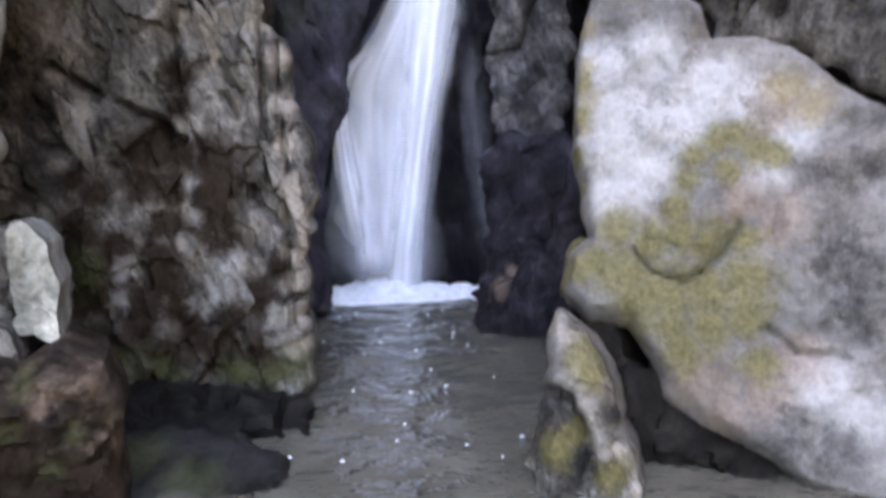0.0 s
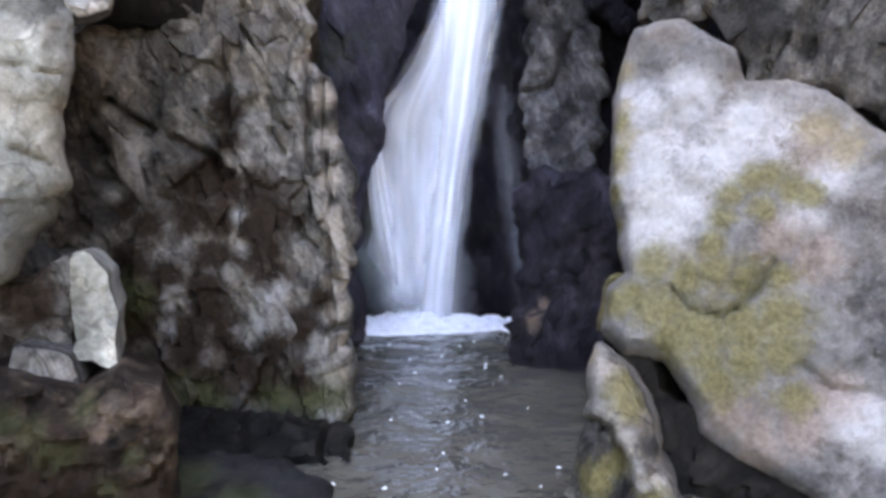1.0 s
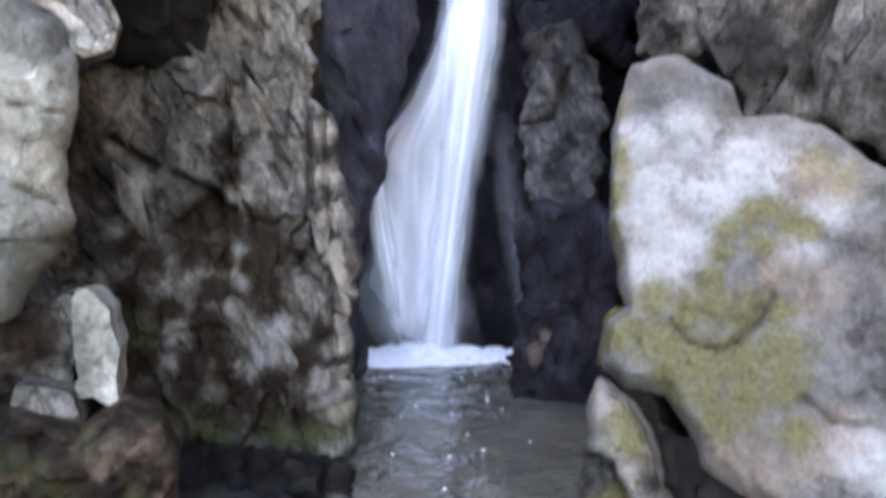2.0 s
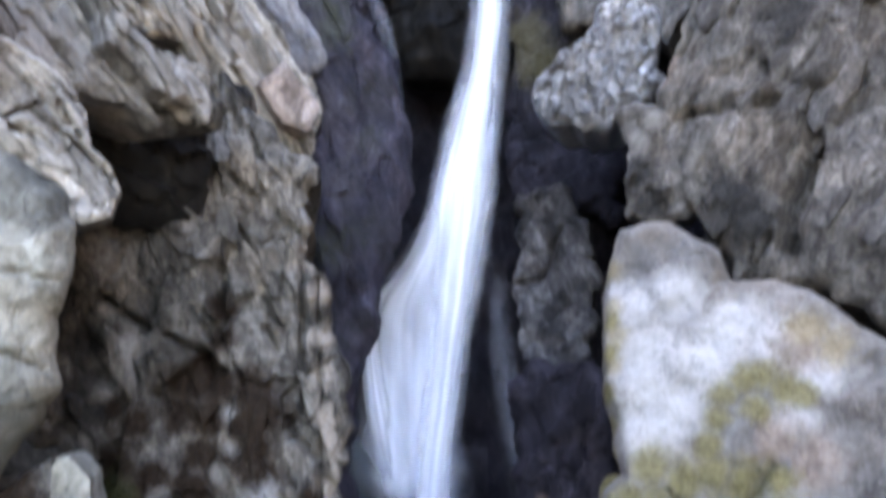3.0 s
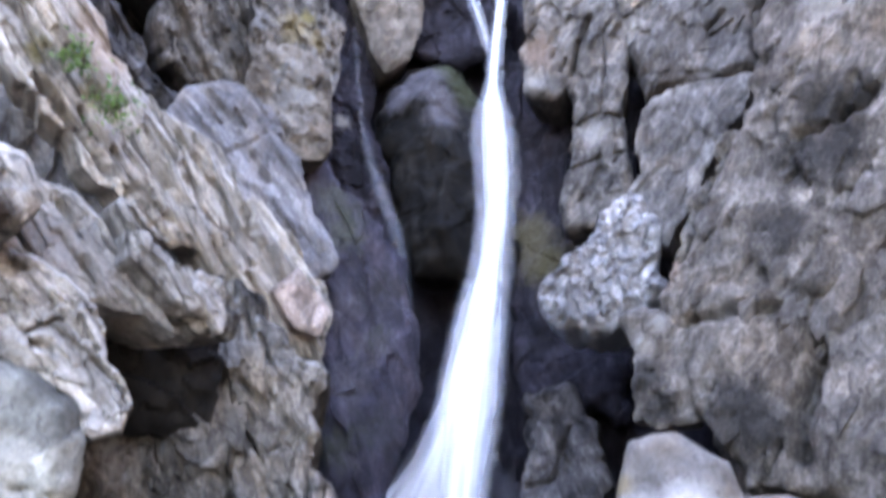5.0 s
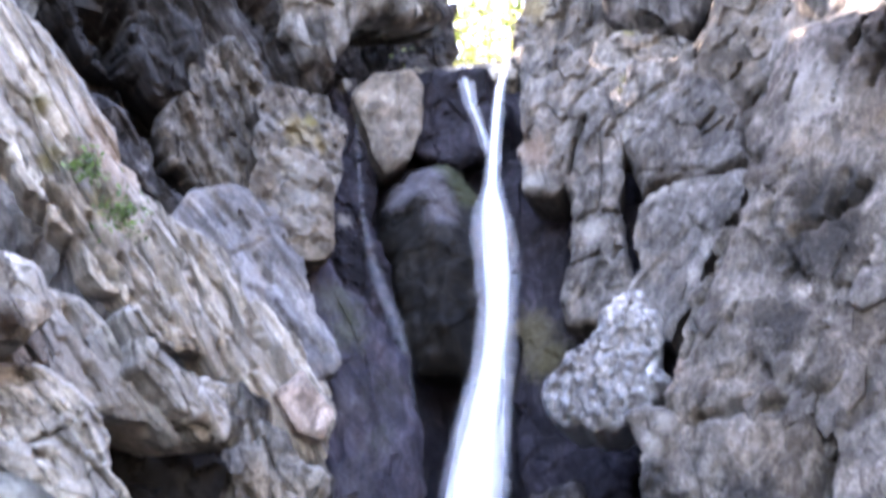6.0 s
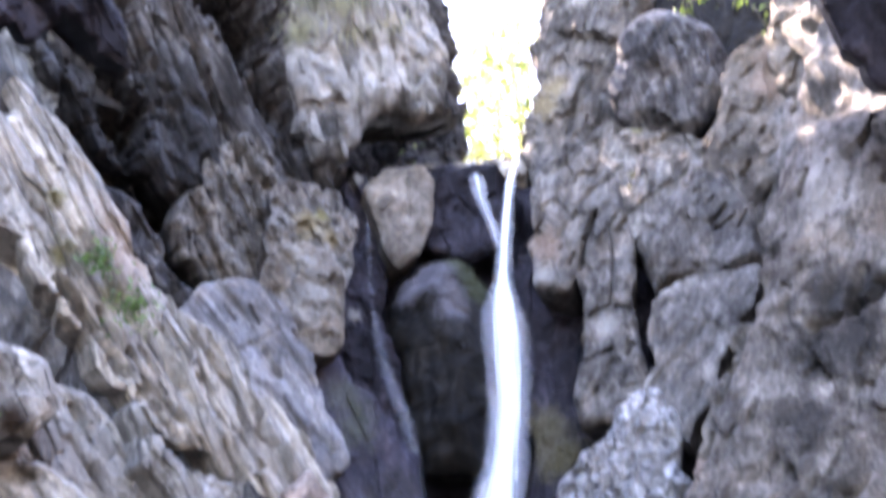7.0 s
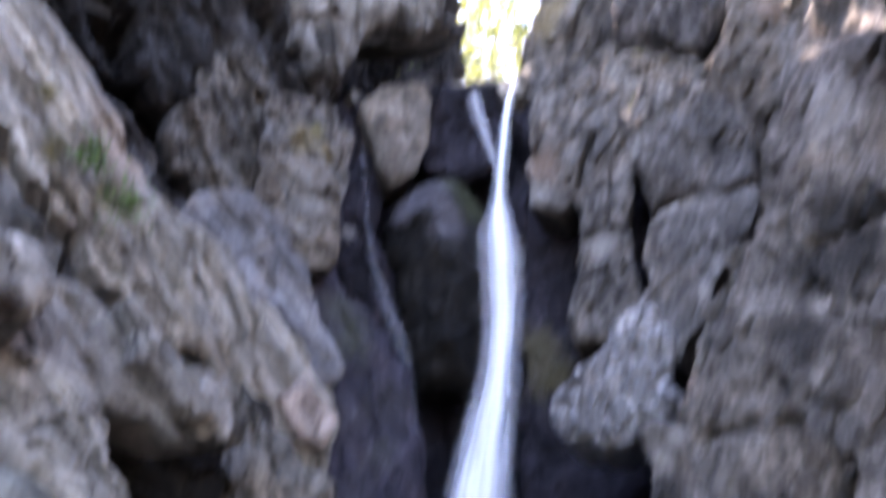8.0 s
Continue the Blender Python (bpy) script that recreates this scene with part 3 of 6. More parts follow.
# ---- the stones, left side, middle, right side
# Rusty stains are the stone's own; dark marks at left edge and foot paint shade.
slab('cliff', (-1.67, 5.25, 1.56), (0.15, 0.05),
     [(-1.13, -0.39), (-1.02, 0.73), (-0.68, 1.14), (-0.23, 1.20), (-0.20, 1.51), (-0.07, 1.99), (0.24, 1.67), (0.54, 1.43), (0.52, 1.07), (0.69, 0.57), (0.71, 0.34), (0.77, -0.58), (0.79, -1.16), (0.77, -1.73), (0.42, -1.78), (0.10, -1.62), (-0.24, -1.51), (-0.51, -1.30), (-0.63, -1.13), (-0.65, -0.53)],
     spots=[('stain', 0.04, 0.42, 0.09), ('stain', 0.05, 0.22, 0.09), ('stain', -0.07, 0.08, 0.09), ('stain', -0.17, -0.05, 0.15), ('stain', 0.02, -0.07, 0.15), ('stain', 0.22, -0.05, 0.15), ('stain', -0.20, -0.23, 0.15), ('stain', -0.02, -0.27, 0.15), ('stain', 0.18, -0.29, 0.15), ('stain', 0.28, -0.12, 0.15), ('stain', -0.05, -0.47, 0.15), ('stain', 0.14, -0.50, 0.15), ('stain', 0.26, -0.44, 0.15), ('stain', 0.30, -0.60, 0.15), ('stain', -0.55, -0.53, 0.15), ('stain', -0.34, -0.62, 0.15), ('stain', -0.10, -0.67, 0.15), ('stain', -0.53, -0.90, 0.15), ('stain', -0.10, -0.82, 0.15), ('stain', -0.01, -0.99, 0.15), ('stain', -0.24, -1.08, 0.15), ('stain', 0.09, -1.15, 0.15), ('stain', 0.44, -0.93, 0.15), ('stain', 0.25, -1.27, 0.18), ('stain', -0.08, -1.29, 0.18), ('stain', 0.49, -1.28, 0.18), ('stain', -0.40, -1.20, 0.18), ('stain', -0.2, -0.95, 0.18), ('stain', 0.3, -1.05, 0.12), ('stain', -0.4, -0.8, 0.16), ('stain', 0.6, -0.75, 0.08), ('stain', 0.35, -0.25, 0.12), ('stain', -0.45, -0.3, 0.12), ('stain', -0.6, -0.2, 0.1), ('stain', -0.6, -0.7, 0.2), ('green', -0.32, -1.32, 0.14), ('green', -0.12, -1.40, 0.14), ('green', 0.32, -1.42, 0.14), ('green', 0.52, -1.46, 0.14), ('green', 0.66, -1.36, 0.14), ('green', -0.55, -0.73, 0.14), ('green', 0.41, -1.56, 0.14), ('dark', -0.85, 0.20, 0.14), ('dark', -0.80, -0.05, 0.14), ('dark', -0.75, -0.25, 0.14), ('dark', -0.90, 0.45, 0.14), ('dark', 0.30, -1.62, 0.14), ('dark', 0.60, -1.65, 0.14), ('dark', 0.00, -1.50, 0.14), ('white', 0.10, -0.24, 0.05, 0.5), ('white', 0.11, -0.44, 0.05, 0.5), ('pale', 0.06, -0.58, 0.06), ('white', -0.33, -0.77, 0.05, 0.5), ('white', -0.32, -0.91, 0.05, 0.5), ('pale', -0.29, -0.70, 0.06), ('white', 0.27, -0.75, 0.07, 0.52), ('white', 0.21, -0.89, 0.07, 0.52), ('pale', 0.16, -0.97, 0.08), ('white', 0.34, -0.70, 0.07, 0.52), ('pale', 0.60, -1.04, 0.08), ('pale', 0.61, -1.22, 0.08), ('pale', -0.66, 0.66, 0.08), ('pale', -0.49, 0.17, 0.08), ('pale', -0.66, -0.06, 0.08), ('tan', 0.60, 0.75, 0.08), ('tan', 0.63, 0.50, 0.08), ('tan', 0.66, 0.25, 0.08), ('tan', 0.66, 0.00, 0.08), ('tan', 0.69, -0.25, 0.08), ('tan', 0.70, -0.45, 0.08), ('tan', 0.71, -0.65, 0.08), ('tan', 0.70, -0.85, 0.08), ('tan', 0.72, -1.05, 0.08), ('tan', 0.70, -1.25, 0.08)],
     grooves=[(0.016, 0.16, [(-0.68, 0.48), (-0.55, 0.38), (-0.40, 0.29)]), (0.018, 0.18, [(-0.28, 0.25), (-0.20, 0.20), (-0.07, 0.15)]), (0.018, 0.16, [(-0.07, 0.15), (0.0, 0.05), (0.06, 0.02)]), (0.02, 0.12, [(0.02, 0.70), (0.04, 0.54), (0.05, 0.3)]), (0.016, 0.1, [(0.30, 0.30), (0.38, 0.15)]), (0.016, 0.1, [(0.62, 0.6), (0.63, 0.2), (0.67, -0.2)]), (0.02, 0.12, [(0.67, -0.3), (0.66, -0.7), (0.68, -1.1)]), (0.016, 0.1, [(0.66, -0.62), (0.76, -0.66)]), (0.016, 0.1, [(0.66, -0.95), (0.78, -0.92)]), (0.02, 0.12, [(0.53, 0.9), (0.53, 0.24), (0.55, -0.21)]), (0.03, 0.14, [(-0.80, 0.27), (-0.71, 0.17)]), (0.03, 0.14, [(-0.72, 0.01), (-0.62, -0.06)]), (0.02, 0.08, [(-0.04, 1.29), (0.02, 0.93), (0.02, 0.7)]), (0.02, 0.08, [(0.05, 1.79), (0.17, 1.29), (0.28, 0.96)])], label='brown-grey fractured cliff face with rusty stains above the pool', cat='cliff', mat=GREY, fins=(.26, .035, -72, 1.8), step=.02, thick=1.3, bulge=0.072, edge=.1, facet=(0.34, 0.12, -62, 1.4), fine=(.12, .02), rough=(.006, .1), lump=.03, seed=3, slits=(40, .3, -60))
slab('pale_boulder', (-2.12, 3.70, 1.88), (0.5, 0),
     [(-0.47, 0.76), (-0.11, 0.77), (0.04, 0.70), (0.19, 0.60), (0.26, 0.44), (0.25, 0.34), (0.19, -0.14), (0.15, -0.50), (0.06, -0.62), (-0.01, -0.75), (-0.08, -0.79), (-0.43, -0.85)],
     grooves=[(0.012, 0.04, [(-0.04, 0.19), (0.09, 0.17), (0.19, 0.15)]), (0.012, 0.04, [(-0.01, -0.17), (0.08, -0.22), (0.15, -0.25)])], label='pale greenish-white boulder with fine cracks', cat='boulder', mat=PALE, thick=.9, bulge=.16, edge=.14, facet=(0.45, 0.052, 60, 1.3), fine=(.14, .02), rough=(.01, .12), lump=.06, seed=5, jag=.09)
slab('ledge_rock', (-2.13, 3.81, 2.72), (0.5, 0),
     [(-0.58, 0.36), (-0.25, 0.34), (-0.05, 0.33), (0.19, 0.17), (0.25, -0.06), (0.38, -0.22), (0.35, -0.33), (0.24, -0.37), (0.15, -0.18), (-0.01, -0.10), (-0.16, -0.02), (-0.53, 0.02)],
     grooves=[(0.015, 0.06, [(-0.03, 0.14), (0.05, 0.18), (0.15, 0.07)]), (0.02, 0.06, [(0.24, -0.32), (0.31, -0.25), (0.37, -0.23)])], label='tan-grey jutting ledge rock above the pale boulder', cat='rock', mat=TAN, thick=.9, bulge=.03, edge=.035, grow=.035, facet=(0.3, 0.039, -42, 3), fine=(.08, .025), lump=.05, rough=(.008, .1), jag=.07, seed=6, slits=(16, .25, -42), fins=(.22, .05, -42, 4), step=.017)
slab('layered_slab', (-2.21, 5.01, 4.33), (1.2, -0.05),
     [(-1.27, 1.32), (-0.92, 1.08), (-0.61, 0.85), (-0.30, 0.51), (0.04, 0.26), (0.54, 0.04), (0.98, -0.23), (1.28, -0.46), (1.56, -0.80), (1.45, -1.18), (1.08, -1.08), (0.82, -0.90), (0.57, -0.63), (0.18, -0.56), (-0.19, -0.35), (-0.50, -0.10), (-0.77, 0.15), (-1.07, 0.42), (-1.39, 0.63), (-1.47, 1.03)],
     spots=[('moss', -0.87, 0.37, 0.08), ('moss', -0.85, 0.42, 0.08), ('moss', -0.53, 0.25, 0.08), ('moss', -0.46, 0.20, 0.08), ('moss', -1.00, 0.74, 0.08), ('rust', -0.52, 0.63, 0.2), ('rust', -0.42, 0.51, 0.2), ('pale', 0.85, -0.40, 0.15), ('pale', 1.12, -0.50, 0.15)],
     grooves=[(0.07, 0.34, [(-0.58, -0.42), (-0.35, -0.64), (-0.1, -0.92)]), (0.03, 0.2, [(-0.79, 0.19), (-0.55, -0.02), (-0.3, -0.27)]), (0.03, 0.18, [(0.5, -0.56), (0.64, -0.68), (0.78, -0.85)]), (0.025, 0.1, [(-0.15, -0.30), (0.04, -0.48), (0.33, -0.68)]), (0.02, 0.1, [(-0.76, 0.16), (-0.50, -0.10), (-0.24, -0.25)]), (0.02, 0.08, [(-1.00, 0.74), (-0.68, 0.44), (-0.35, 0.12)]), (0.015, 0.06, [(0.24, -0.10), (0.59, -0.29), (0.96, -0.45)]), (0.02, 0.1, [(-0.46, 0.28), (-0.17, 0.02), (0.12, -0.22)])], label='long tan layered rock slab sloping down to a wedge', cat='rock slab', mat=TAN, fins=(.16, .05, -46, 8), thick=.4, bulge=.02, edge=.04, grow=.035, facet=(0.3, 0.05, -46, 4), fine=(.06, .02), rough=(.01, .1), seed=8, slits=(50, .6, -46), step=.017, lump=.07)
slab('square_block', (-1.34, 5.80, 3.48), (0.6, 0),
     [(-0.24, 0.07), (-0.04, 0.27), (0.03, 0.16), (0.21, -0.02), (0.13, -0.25), (-0.06, -0.19)], label='pinkish square stone block resting on the wedge slab', cat='stone block', mat=PINK, lump=.04, thick=.5, bulge=0.0252, edge=0.04, grow=0, facet=(0.3, 0.052, 10, 1), fine=(.06, .01), seed=9, jag=.03)
slab('lower_slab', (-2.15, 4.12, 3.25), (1, 0),
     [(-0.40, 0.42), (-0.13, 0.39), (0.22, 0.12), (0.51, -0.15), (0.66, -0.32), (0.49, -0.26), (0.10, -0.19), (-0.22, -0.25), (-0.58, -0.06), (-0.64, 0.25)],
     spots=[('pale', -0.03, -0.00, 0.14), ('pale', 0.14, -0.06, 0.14), ('pale', -0.17, 0.13, 0.14)],
     grooves=[(0.02, 0.08, [(-0.17, 0.13), (0.05, -0.08), (0.28, -0.19)])], label='pale grey layered slab over a dark hollow', cat='rock slab', mat=TAN, thick=.8, bulge=.03, edge=.035, grow=.01, facet=(0.3, 0.039, -38, 3), fine=(.08, .025), lump=.05, rough=(.008, .1), jag=.07, seed=10, slits=(22, .35, -46), fins=(.2, .04, -46, 7), step=.017)
slab('jagged_spur', (-1.74, 4.21, 3.29), (1.1, 0),
     [(-0.31, 0.27), (-0.28, 0.31), (-0.13, 0.12), (0.05, 0.00), (0.27, -0.08), (0.40, -0.22), (0.21, -0.25), (-0.03, -0.14), (-0.21, -0.03)], label='jagged tan rock spur', cat='rock', mat=TAN, thick=.5, bulge=.03, edge=.035, grow=.01, facet=(0.3, 0.039, -42, 3), fine=(.08, .025), lump=.05, rough=(.008, .1), jag=.07, seed=11, fins=(.12, .09, -42, 4), step=.017)
slab('dark_spur', (-1.58, 4.50, 3.09), (1, 0),
     [(-0.14, 0.10), (0.04, 0.18), (0.16, 0.04), (0.14, -0.13), (-0.04, -0.12), (-0.15, -0.05)], label='dark grey broken stone under the slab', cat='stone', mat=GREY, thick=.5, bulge=0.042, edge=0.03, grow=.035, facet=(0.12, 0.078, -50, 1.5), fine=(.05, .03), lump=.05, rough=(.008, .1), seed=12)
slab('left_edge_boulder', (-2.21, 3.30, 3.39), (0.8, 0),
     [(-0.23, 0.11), (-0.01, 0.15), (0.10, 0.10), (0.17, 0.00), (0.12, -0.12), (-0.16, -0.25)],
     spots=[('stain', 0.03, -0.17, 0.08)], label='broken grey boulder beside a brown hollow', cat='boulder', mat=TAN, thick=.7, bulge=.02, edge=.03, grow=.035, facet=(0.3, 0.156, -30, 1.2), fine=(.08, .02), lump=.05, rough=(.008, .1), seed=13, jag=.12)
slab('tan_boulder', (-2.19, 3.75, 2.87), (0.7, 0),
     [(-0.41, 0.30), (-0.06, 0.29), (0.11, 0.21), (0.26, 0.08), (0.29, -0.11), (0.20, -0.23), (0.06, -0.22), (-0.10, -0.17), (-0.32, -0.13)],
     grooves=[(0.02, 0.08, [(-0.13, 0.00), (-0.02, -0.06), (0.09, 0.03)])], label='tan cracked boulder stacked under the slabs', cat='boulder', mat=TAN, thick=.7, bulge=.03, edge=.035, grow=.035, facet=(0.3, 0.039, -30, 2), fine=(.08, .025), lump=.05, rough=(.008, .1), jag=.07, seed=14, slits=(12, .25, -30), fins=(.24, .06, -30, 3), step=.017)
slab('grey_slab', (-2.10, 6.91, 5.00), (0.6, 0.1),
     [(-0.78, 0.35), (-0.61, 0.66), (-0.20, 0.80), (-0.00, 0.67), (0.35, 0.20), (0.46, -0.24), (0.72, -0.76), (0.44, -1.01), (0.00, -0.55), (-0.43, -0.14)], label='smooth blue-grey leaning rock slab', cat='rock slab', mat=BLUE, lump=.04, thick=.8, bulge=.02, edge=.03, grow=.09, facet=(0.4, 0.039, -49, 3), fine=(.07, .015), seed=15, slits=(12, .3, -49), fins=(.2, .05, -49, 4), jag=0.075)
slab('cream_block', (-1.91, 7.30, 5.94), (0.4, 0),
     [(-0.36, 0.03), (-0.29, 0.35), (-0.08, 0.48), (0.18, 0.37), (0.29, -0.05), (0.27, -0.50), (0.10, -0.48), (-0.12, -0.25)], spots=[('white', 0.05, 0.0, 0.25, 0.4), ('dark', -0.1, 0.1, 0.3, 0.35), ('pale', -0.05, 0.3, 0.14)], label='cream weathered block with dark pits', cat='stone block', mat=CREAM, thick=.8, bulge=.02, edge=.03, grow=.11, facet=(0.18, 0.104, -40, 1.6), fine=(.06, .04), seed=16, jag=.08)
slab('ochre_outcrop', (-2.00, 7.90, 6.88), (0.4, 0),
     [(-0.35, -0.18), (-0.30, 0.70), (0.15, 0.65), (0.30, 0.02), (0.28, -0.41), (0.12, -0.40), (-0.16, -0.35)],
     spots=[('ochre', -0.08, 0.23, 0.16), ('moss', 0.05, 0.35, 0.1), ('pale', 0.05, -0.2, 0.12), ('ochre', 0.15, 0.1, 0.1)], label='ochre lichen-stained outcrop on the gorge wall', cat='rock', mat=ROUGH, thick=1.0, bulge=.02, edge=.03, grow=.13, facet=(0.16, 0.13, -60, 2), fine=(.06, .04), seed=17)
# The dark slate tone partly stands in for shade under this overhang.
slab('draped_wall', (-2.93, 8.03, 9.20), (0.75, -0.32),
     [(-4.33, 1.43), (-2.00, 3.39), (1.70, 3.46), (2.29, 2.55), (2.67, 1.65), (2.85, 0.68), (2.08, 0.42), (1.42, 0.16), (1.24, -0.42), (1.31, -1.20), (0.93, -1.48), (0.71, -1.91), (0.17, -1.79), (-0.38, -1.81), (-0.94, -1.43), (-1.47, -1.40), (-2.04, -1.12), (-2.57, -0.49), (-3.70, -0.65)],
     spots=[('pale', -0.08, -0.98, 0.2), ('pale', 1.74, 1.34, 0.2)],
     grooves=[(0.2, 0.9, [(-2.35, -0.1), (-1.87, -0.48), (-1.4, -0.85)]), (0.12, 0.5, [(-1.5, -1.0), (-1.2, -1.4)]), (0.2, 1.0, [(-1.0, 1.0), (-0.6, 0.75), (-0.29, 0.5)]), (0.1, 0.5, [(-0.2, 0.5), (0.1, 0.1), (0.4, -0.3)]), (0.22, 0.9, [(-0.74, 2.17), (-0.45, 1.26), (-0.19, 0.79)]), (0.1, 0.4, [(-2.73, 0.87), (-2.01, -0.37), (-1.25, -1.16)]), (0.1, 0.35, [(-0.92, 1.85), (-0.50, 0.85), (0.05, 0.10), (0.58, -0.58)]), (0.08, 0.25, [(-1.86, 0.37), (-1.23, -0.28), (-0.72, -0.98), (-0.24, -1.55)]), (0.05, 0.2, [(-1.36, 0.77), (-0.81, -0.02), (-0.08, -0.98)]), (0.06, 0.3, [(1.27, 0.07), (1.48, -0.17)])], label='dark blue-grey overhanging cliff with hanging rock curtains', cat='cliff', mat=SLATE, thick=1.6, bulge=0.126, edge=0.175, grow=.035, facet=(0.5, 0.13, -50, 3), fine=(.2, .04), rough=(.06, .16), drape=(.3, .5, 2.2, -54), fins=(.34, .12, -54, 5), seed=20, slits=(50, .9, -54))
# Milky tone imitates glare; pale marks near the right edge imitate sun patches.
slab('hanging_bulge', (-1.58, 8.19, 10.27), (0.6, -0.2),
     [(-1.08, -0.40), (-1.38, 1.39), (-1.08, 3.23), (0.09, 3.24), (0.34, 1.44), (0.84, 0.78), (1.16, 0.18), (1.34, -0.75), (0.89, -0.94), (0.48, -0.98), (0.16, -1.23), (-0.10, -1.78), (-0.40, -1.97), (-0.73, -1.54), (-0.96, -0.95)],
     spots=[('dark', -0.37, -1.56, 0.2), ('dark', 0.64, -0.87, 0.2), ('dark', 1.13, -0.70, 0.2), ('dark', -0.81, 0.34, 0.1), ('dark', -0.11, -0.10, 0.1), ('dark', 0.48, 0.52, 0.1), ('pale', 0.32, -0.38, 0.15), ('pale', 0.66, -0.73, 0.15), ('pale', -0.15, -0.99, 0.15), ('pale', 0.11, -0.54, 0.15), ('green', -0.96, -0.44, 0.2), ('green', -0.93, 0.10, 0.2), ('green', -0.33, 0.36, 0.2), ('green', -0.07, 0.86, 0.2)], label='grey bulging rock at the rim of the gorge, glare and sun patches coloured in', cat='rock', mat=MILK, thick=1.2, bulge=.15, edge=.2, grow=.0, facet=(0.35, 0.156, -66, 2.2), fine=(.12, .05), rough=(.025, .15), drape=(.09, .34, 1.5, -66), pits=(.02, .24), seed=66, slits=(20, .4, -66), jag=.08)
slab('hanging_buttress', (-3.03, 8.11, 7.39), (0.75, -0.3),
     [(-0.42, 0.61), (-0.24, 0.90), (0.03, 1.12), (0.41, 0.65), (0.67, 0.19), (0.69, -0.42), (0.51, -0.72), (0.15, -0.86), (-0.11, -0.78), (-0.45, -0.62), (-0.62, -0.23), (-0.55, 0.12)], label='grey hanging buttress with lumpy face', cat='rock', mat=ROUGH, fins=(.22, .12, -57, 2.5), step=.018, thick=1.0, bulge=0.084, edge=.06, grow=.04, facet=(0.22, 0.13, -62, 2), fine=(.08, .04), seed=18, slits=(16, .35, -60), jag=0.1)
slab('side_ledge', (-3.69, 7.84, 6.66), (0.7, -0.25),
     [(-0.79, 0.65), (-0.56, 0.67), (-0.25, 0.42), (0.00, 0.15), (0.30, -0.21), (0.60, -0.47), (0.70, -0.63), (0.39, -0.49), (0.01, -0.19), (-0.41, 0.10)], label='dark grey stepped ledge in the crevice', cat='rock', mat=SLATE, thick=.9, bulge=.04, edge=.04, grow=.03, facet=(0.2, 0.13, -55, 2), fine=(.08, .04), fins=(.14, .1, -42, 3), step=.018, seed=67)
# Dark material here carries the shade of a downward-facing slab.
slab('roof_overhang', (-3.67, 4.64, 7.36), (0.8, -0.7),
     [(-1.14, 0.51), (-0.02, 1.02), (0.43, 0.20), (0.86, -0.27), (0.55, -0.17), (0.17, -0.02), (0.01, -0.35), (-0.14, -0.17), (-0.73, -0.77)], label='overhanging roof slab, its underside shade coloured dark', cat='rock slab', mat=DARK, fins=(.25, .15, -45, 3), thick=.8, bulge=0.042, edge=0.05, grow=.035, facet=(0.3, 0.104, -50, 2), fine=(.08, .03), seed=21)
# Right face of one block: the light on it is put into pale stone.
slab('white_block', (-1.85, 3.85, 0.99), (0.3, 0),
     [(-0.11, 0.23), (-0.03, 0.25), (0.05, 0.15), (0.10, -0.05), (0.09, -0.32), (-0.11, -0.26)], label='upright stone block at the foot of the cliff, its lit face coloured whitish', cat='stone block', mat=PALE, lump=.04, thick=.5, bulge=.01, edge=.015, grow=0, facet=(0.4, 0.039, 80, 1.5), fine=(.08, .008), seed=22, jag=.08)
# Left face of the same block, its shade given by a darker colour.
slab('dark_block', (-2.17, 3.87, 0.97), (0.3, 0),
     [(-0.03, 0.11), (0.05, 0.19), (0.19, 0.24), (0.19, -0.05), (0.18, -0.26), (-0.04, -0.17), (-0.11, -0.13), (-0.23, -0.04), (-0.18, 0.12)],
     spots=[('stain', -0.03, 0.06, 0.2)], label='shaded left face of the upright block, coloured dark brown', cat='stone block', mat=GREY, thick=.6, bulge=0.0252, edge=.02, grow=0, facet=(0.25, 0.065, 0, 1.2), fine=(.08, .02), seed=23)
slab('wedge_stone', (-1.99, 3.65, 0.66), (0.3, 0),
     [(-0.13, 0.17), (0.09, 0.11), (0.14, -0.06), (0.08, -0.12), (-0.04, -0.07), (-0.15, -0.02)], label='grey-brown wedge stone lying on the dark boulder', cat='stone', mat=GREY, thick=.5, bulge=.02, edge=.02, grow=.005, facet=(0.25, 0.052, 0, 1), fine=(.08, .02), seed=24, jag=.04)
slab('brown_boulder', (-1.75, 3.45, 0.38), (0.3, 0),
     [(-0.49, 0.34), (-0.18, 0.29), (-0.02, 0.22), (0.14, 0.32), (0.29, 0.26), (0.36, 0.08), (0.36, -0.40), (0.11, -0.58), (-0.53, -0.50)],
     spots=[('green', -0.18, 0.15, 0.06), ('green', -0.12, 0.05, 0.06), ('green', -0.27, 0.20, 0.06), ('green', 0.02, 0.23, 0.06), ('stain', -0.06, -0.11, 0.2), ('stain', 0.19, -0.23, 0.2), ('stain', -0.19, -0.19, 0.2), ('rust', 0.12, 0.19, 0.04), ('rust', 0.09, 0.13, 0.04), ('green', 0.22, 0.02, 0.05), ('green', -0.05, 0.04, 0.05), ('green', 0.10, -0.12, 0.05)], label='dark reddish-brown mossy boulder at the water edge', cat='boulder', mat=RED, thick=.9, bulge=0.14, edge=.12, grow=.035, facet=(0.16, 0.1, 20, 1.2), fine=(.05, .04), rough=(.02,.1), seed=25, jag=.06)
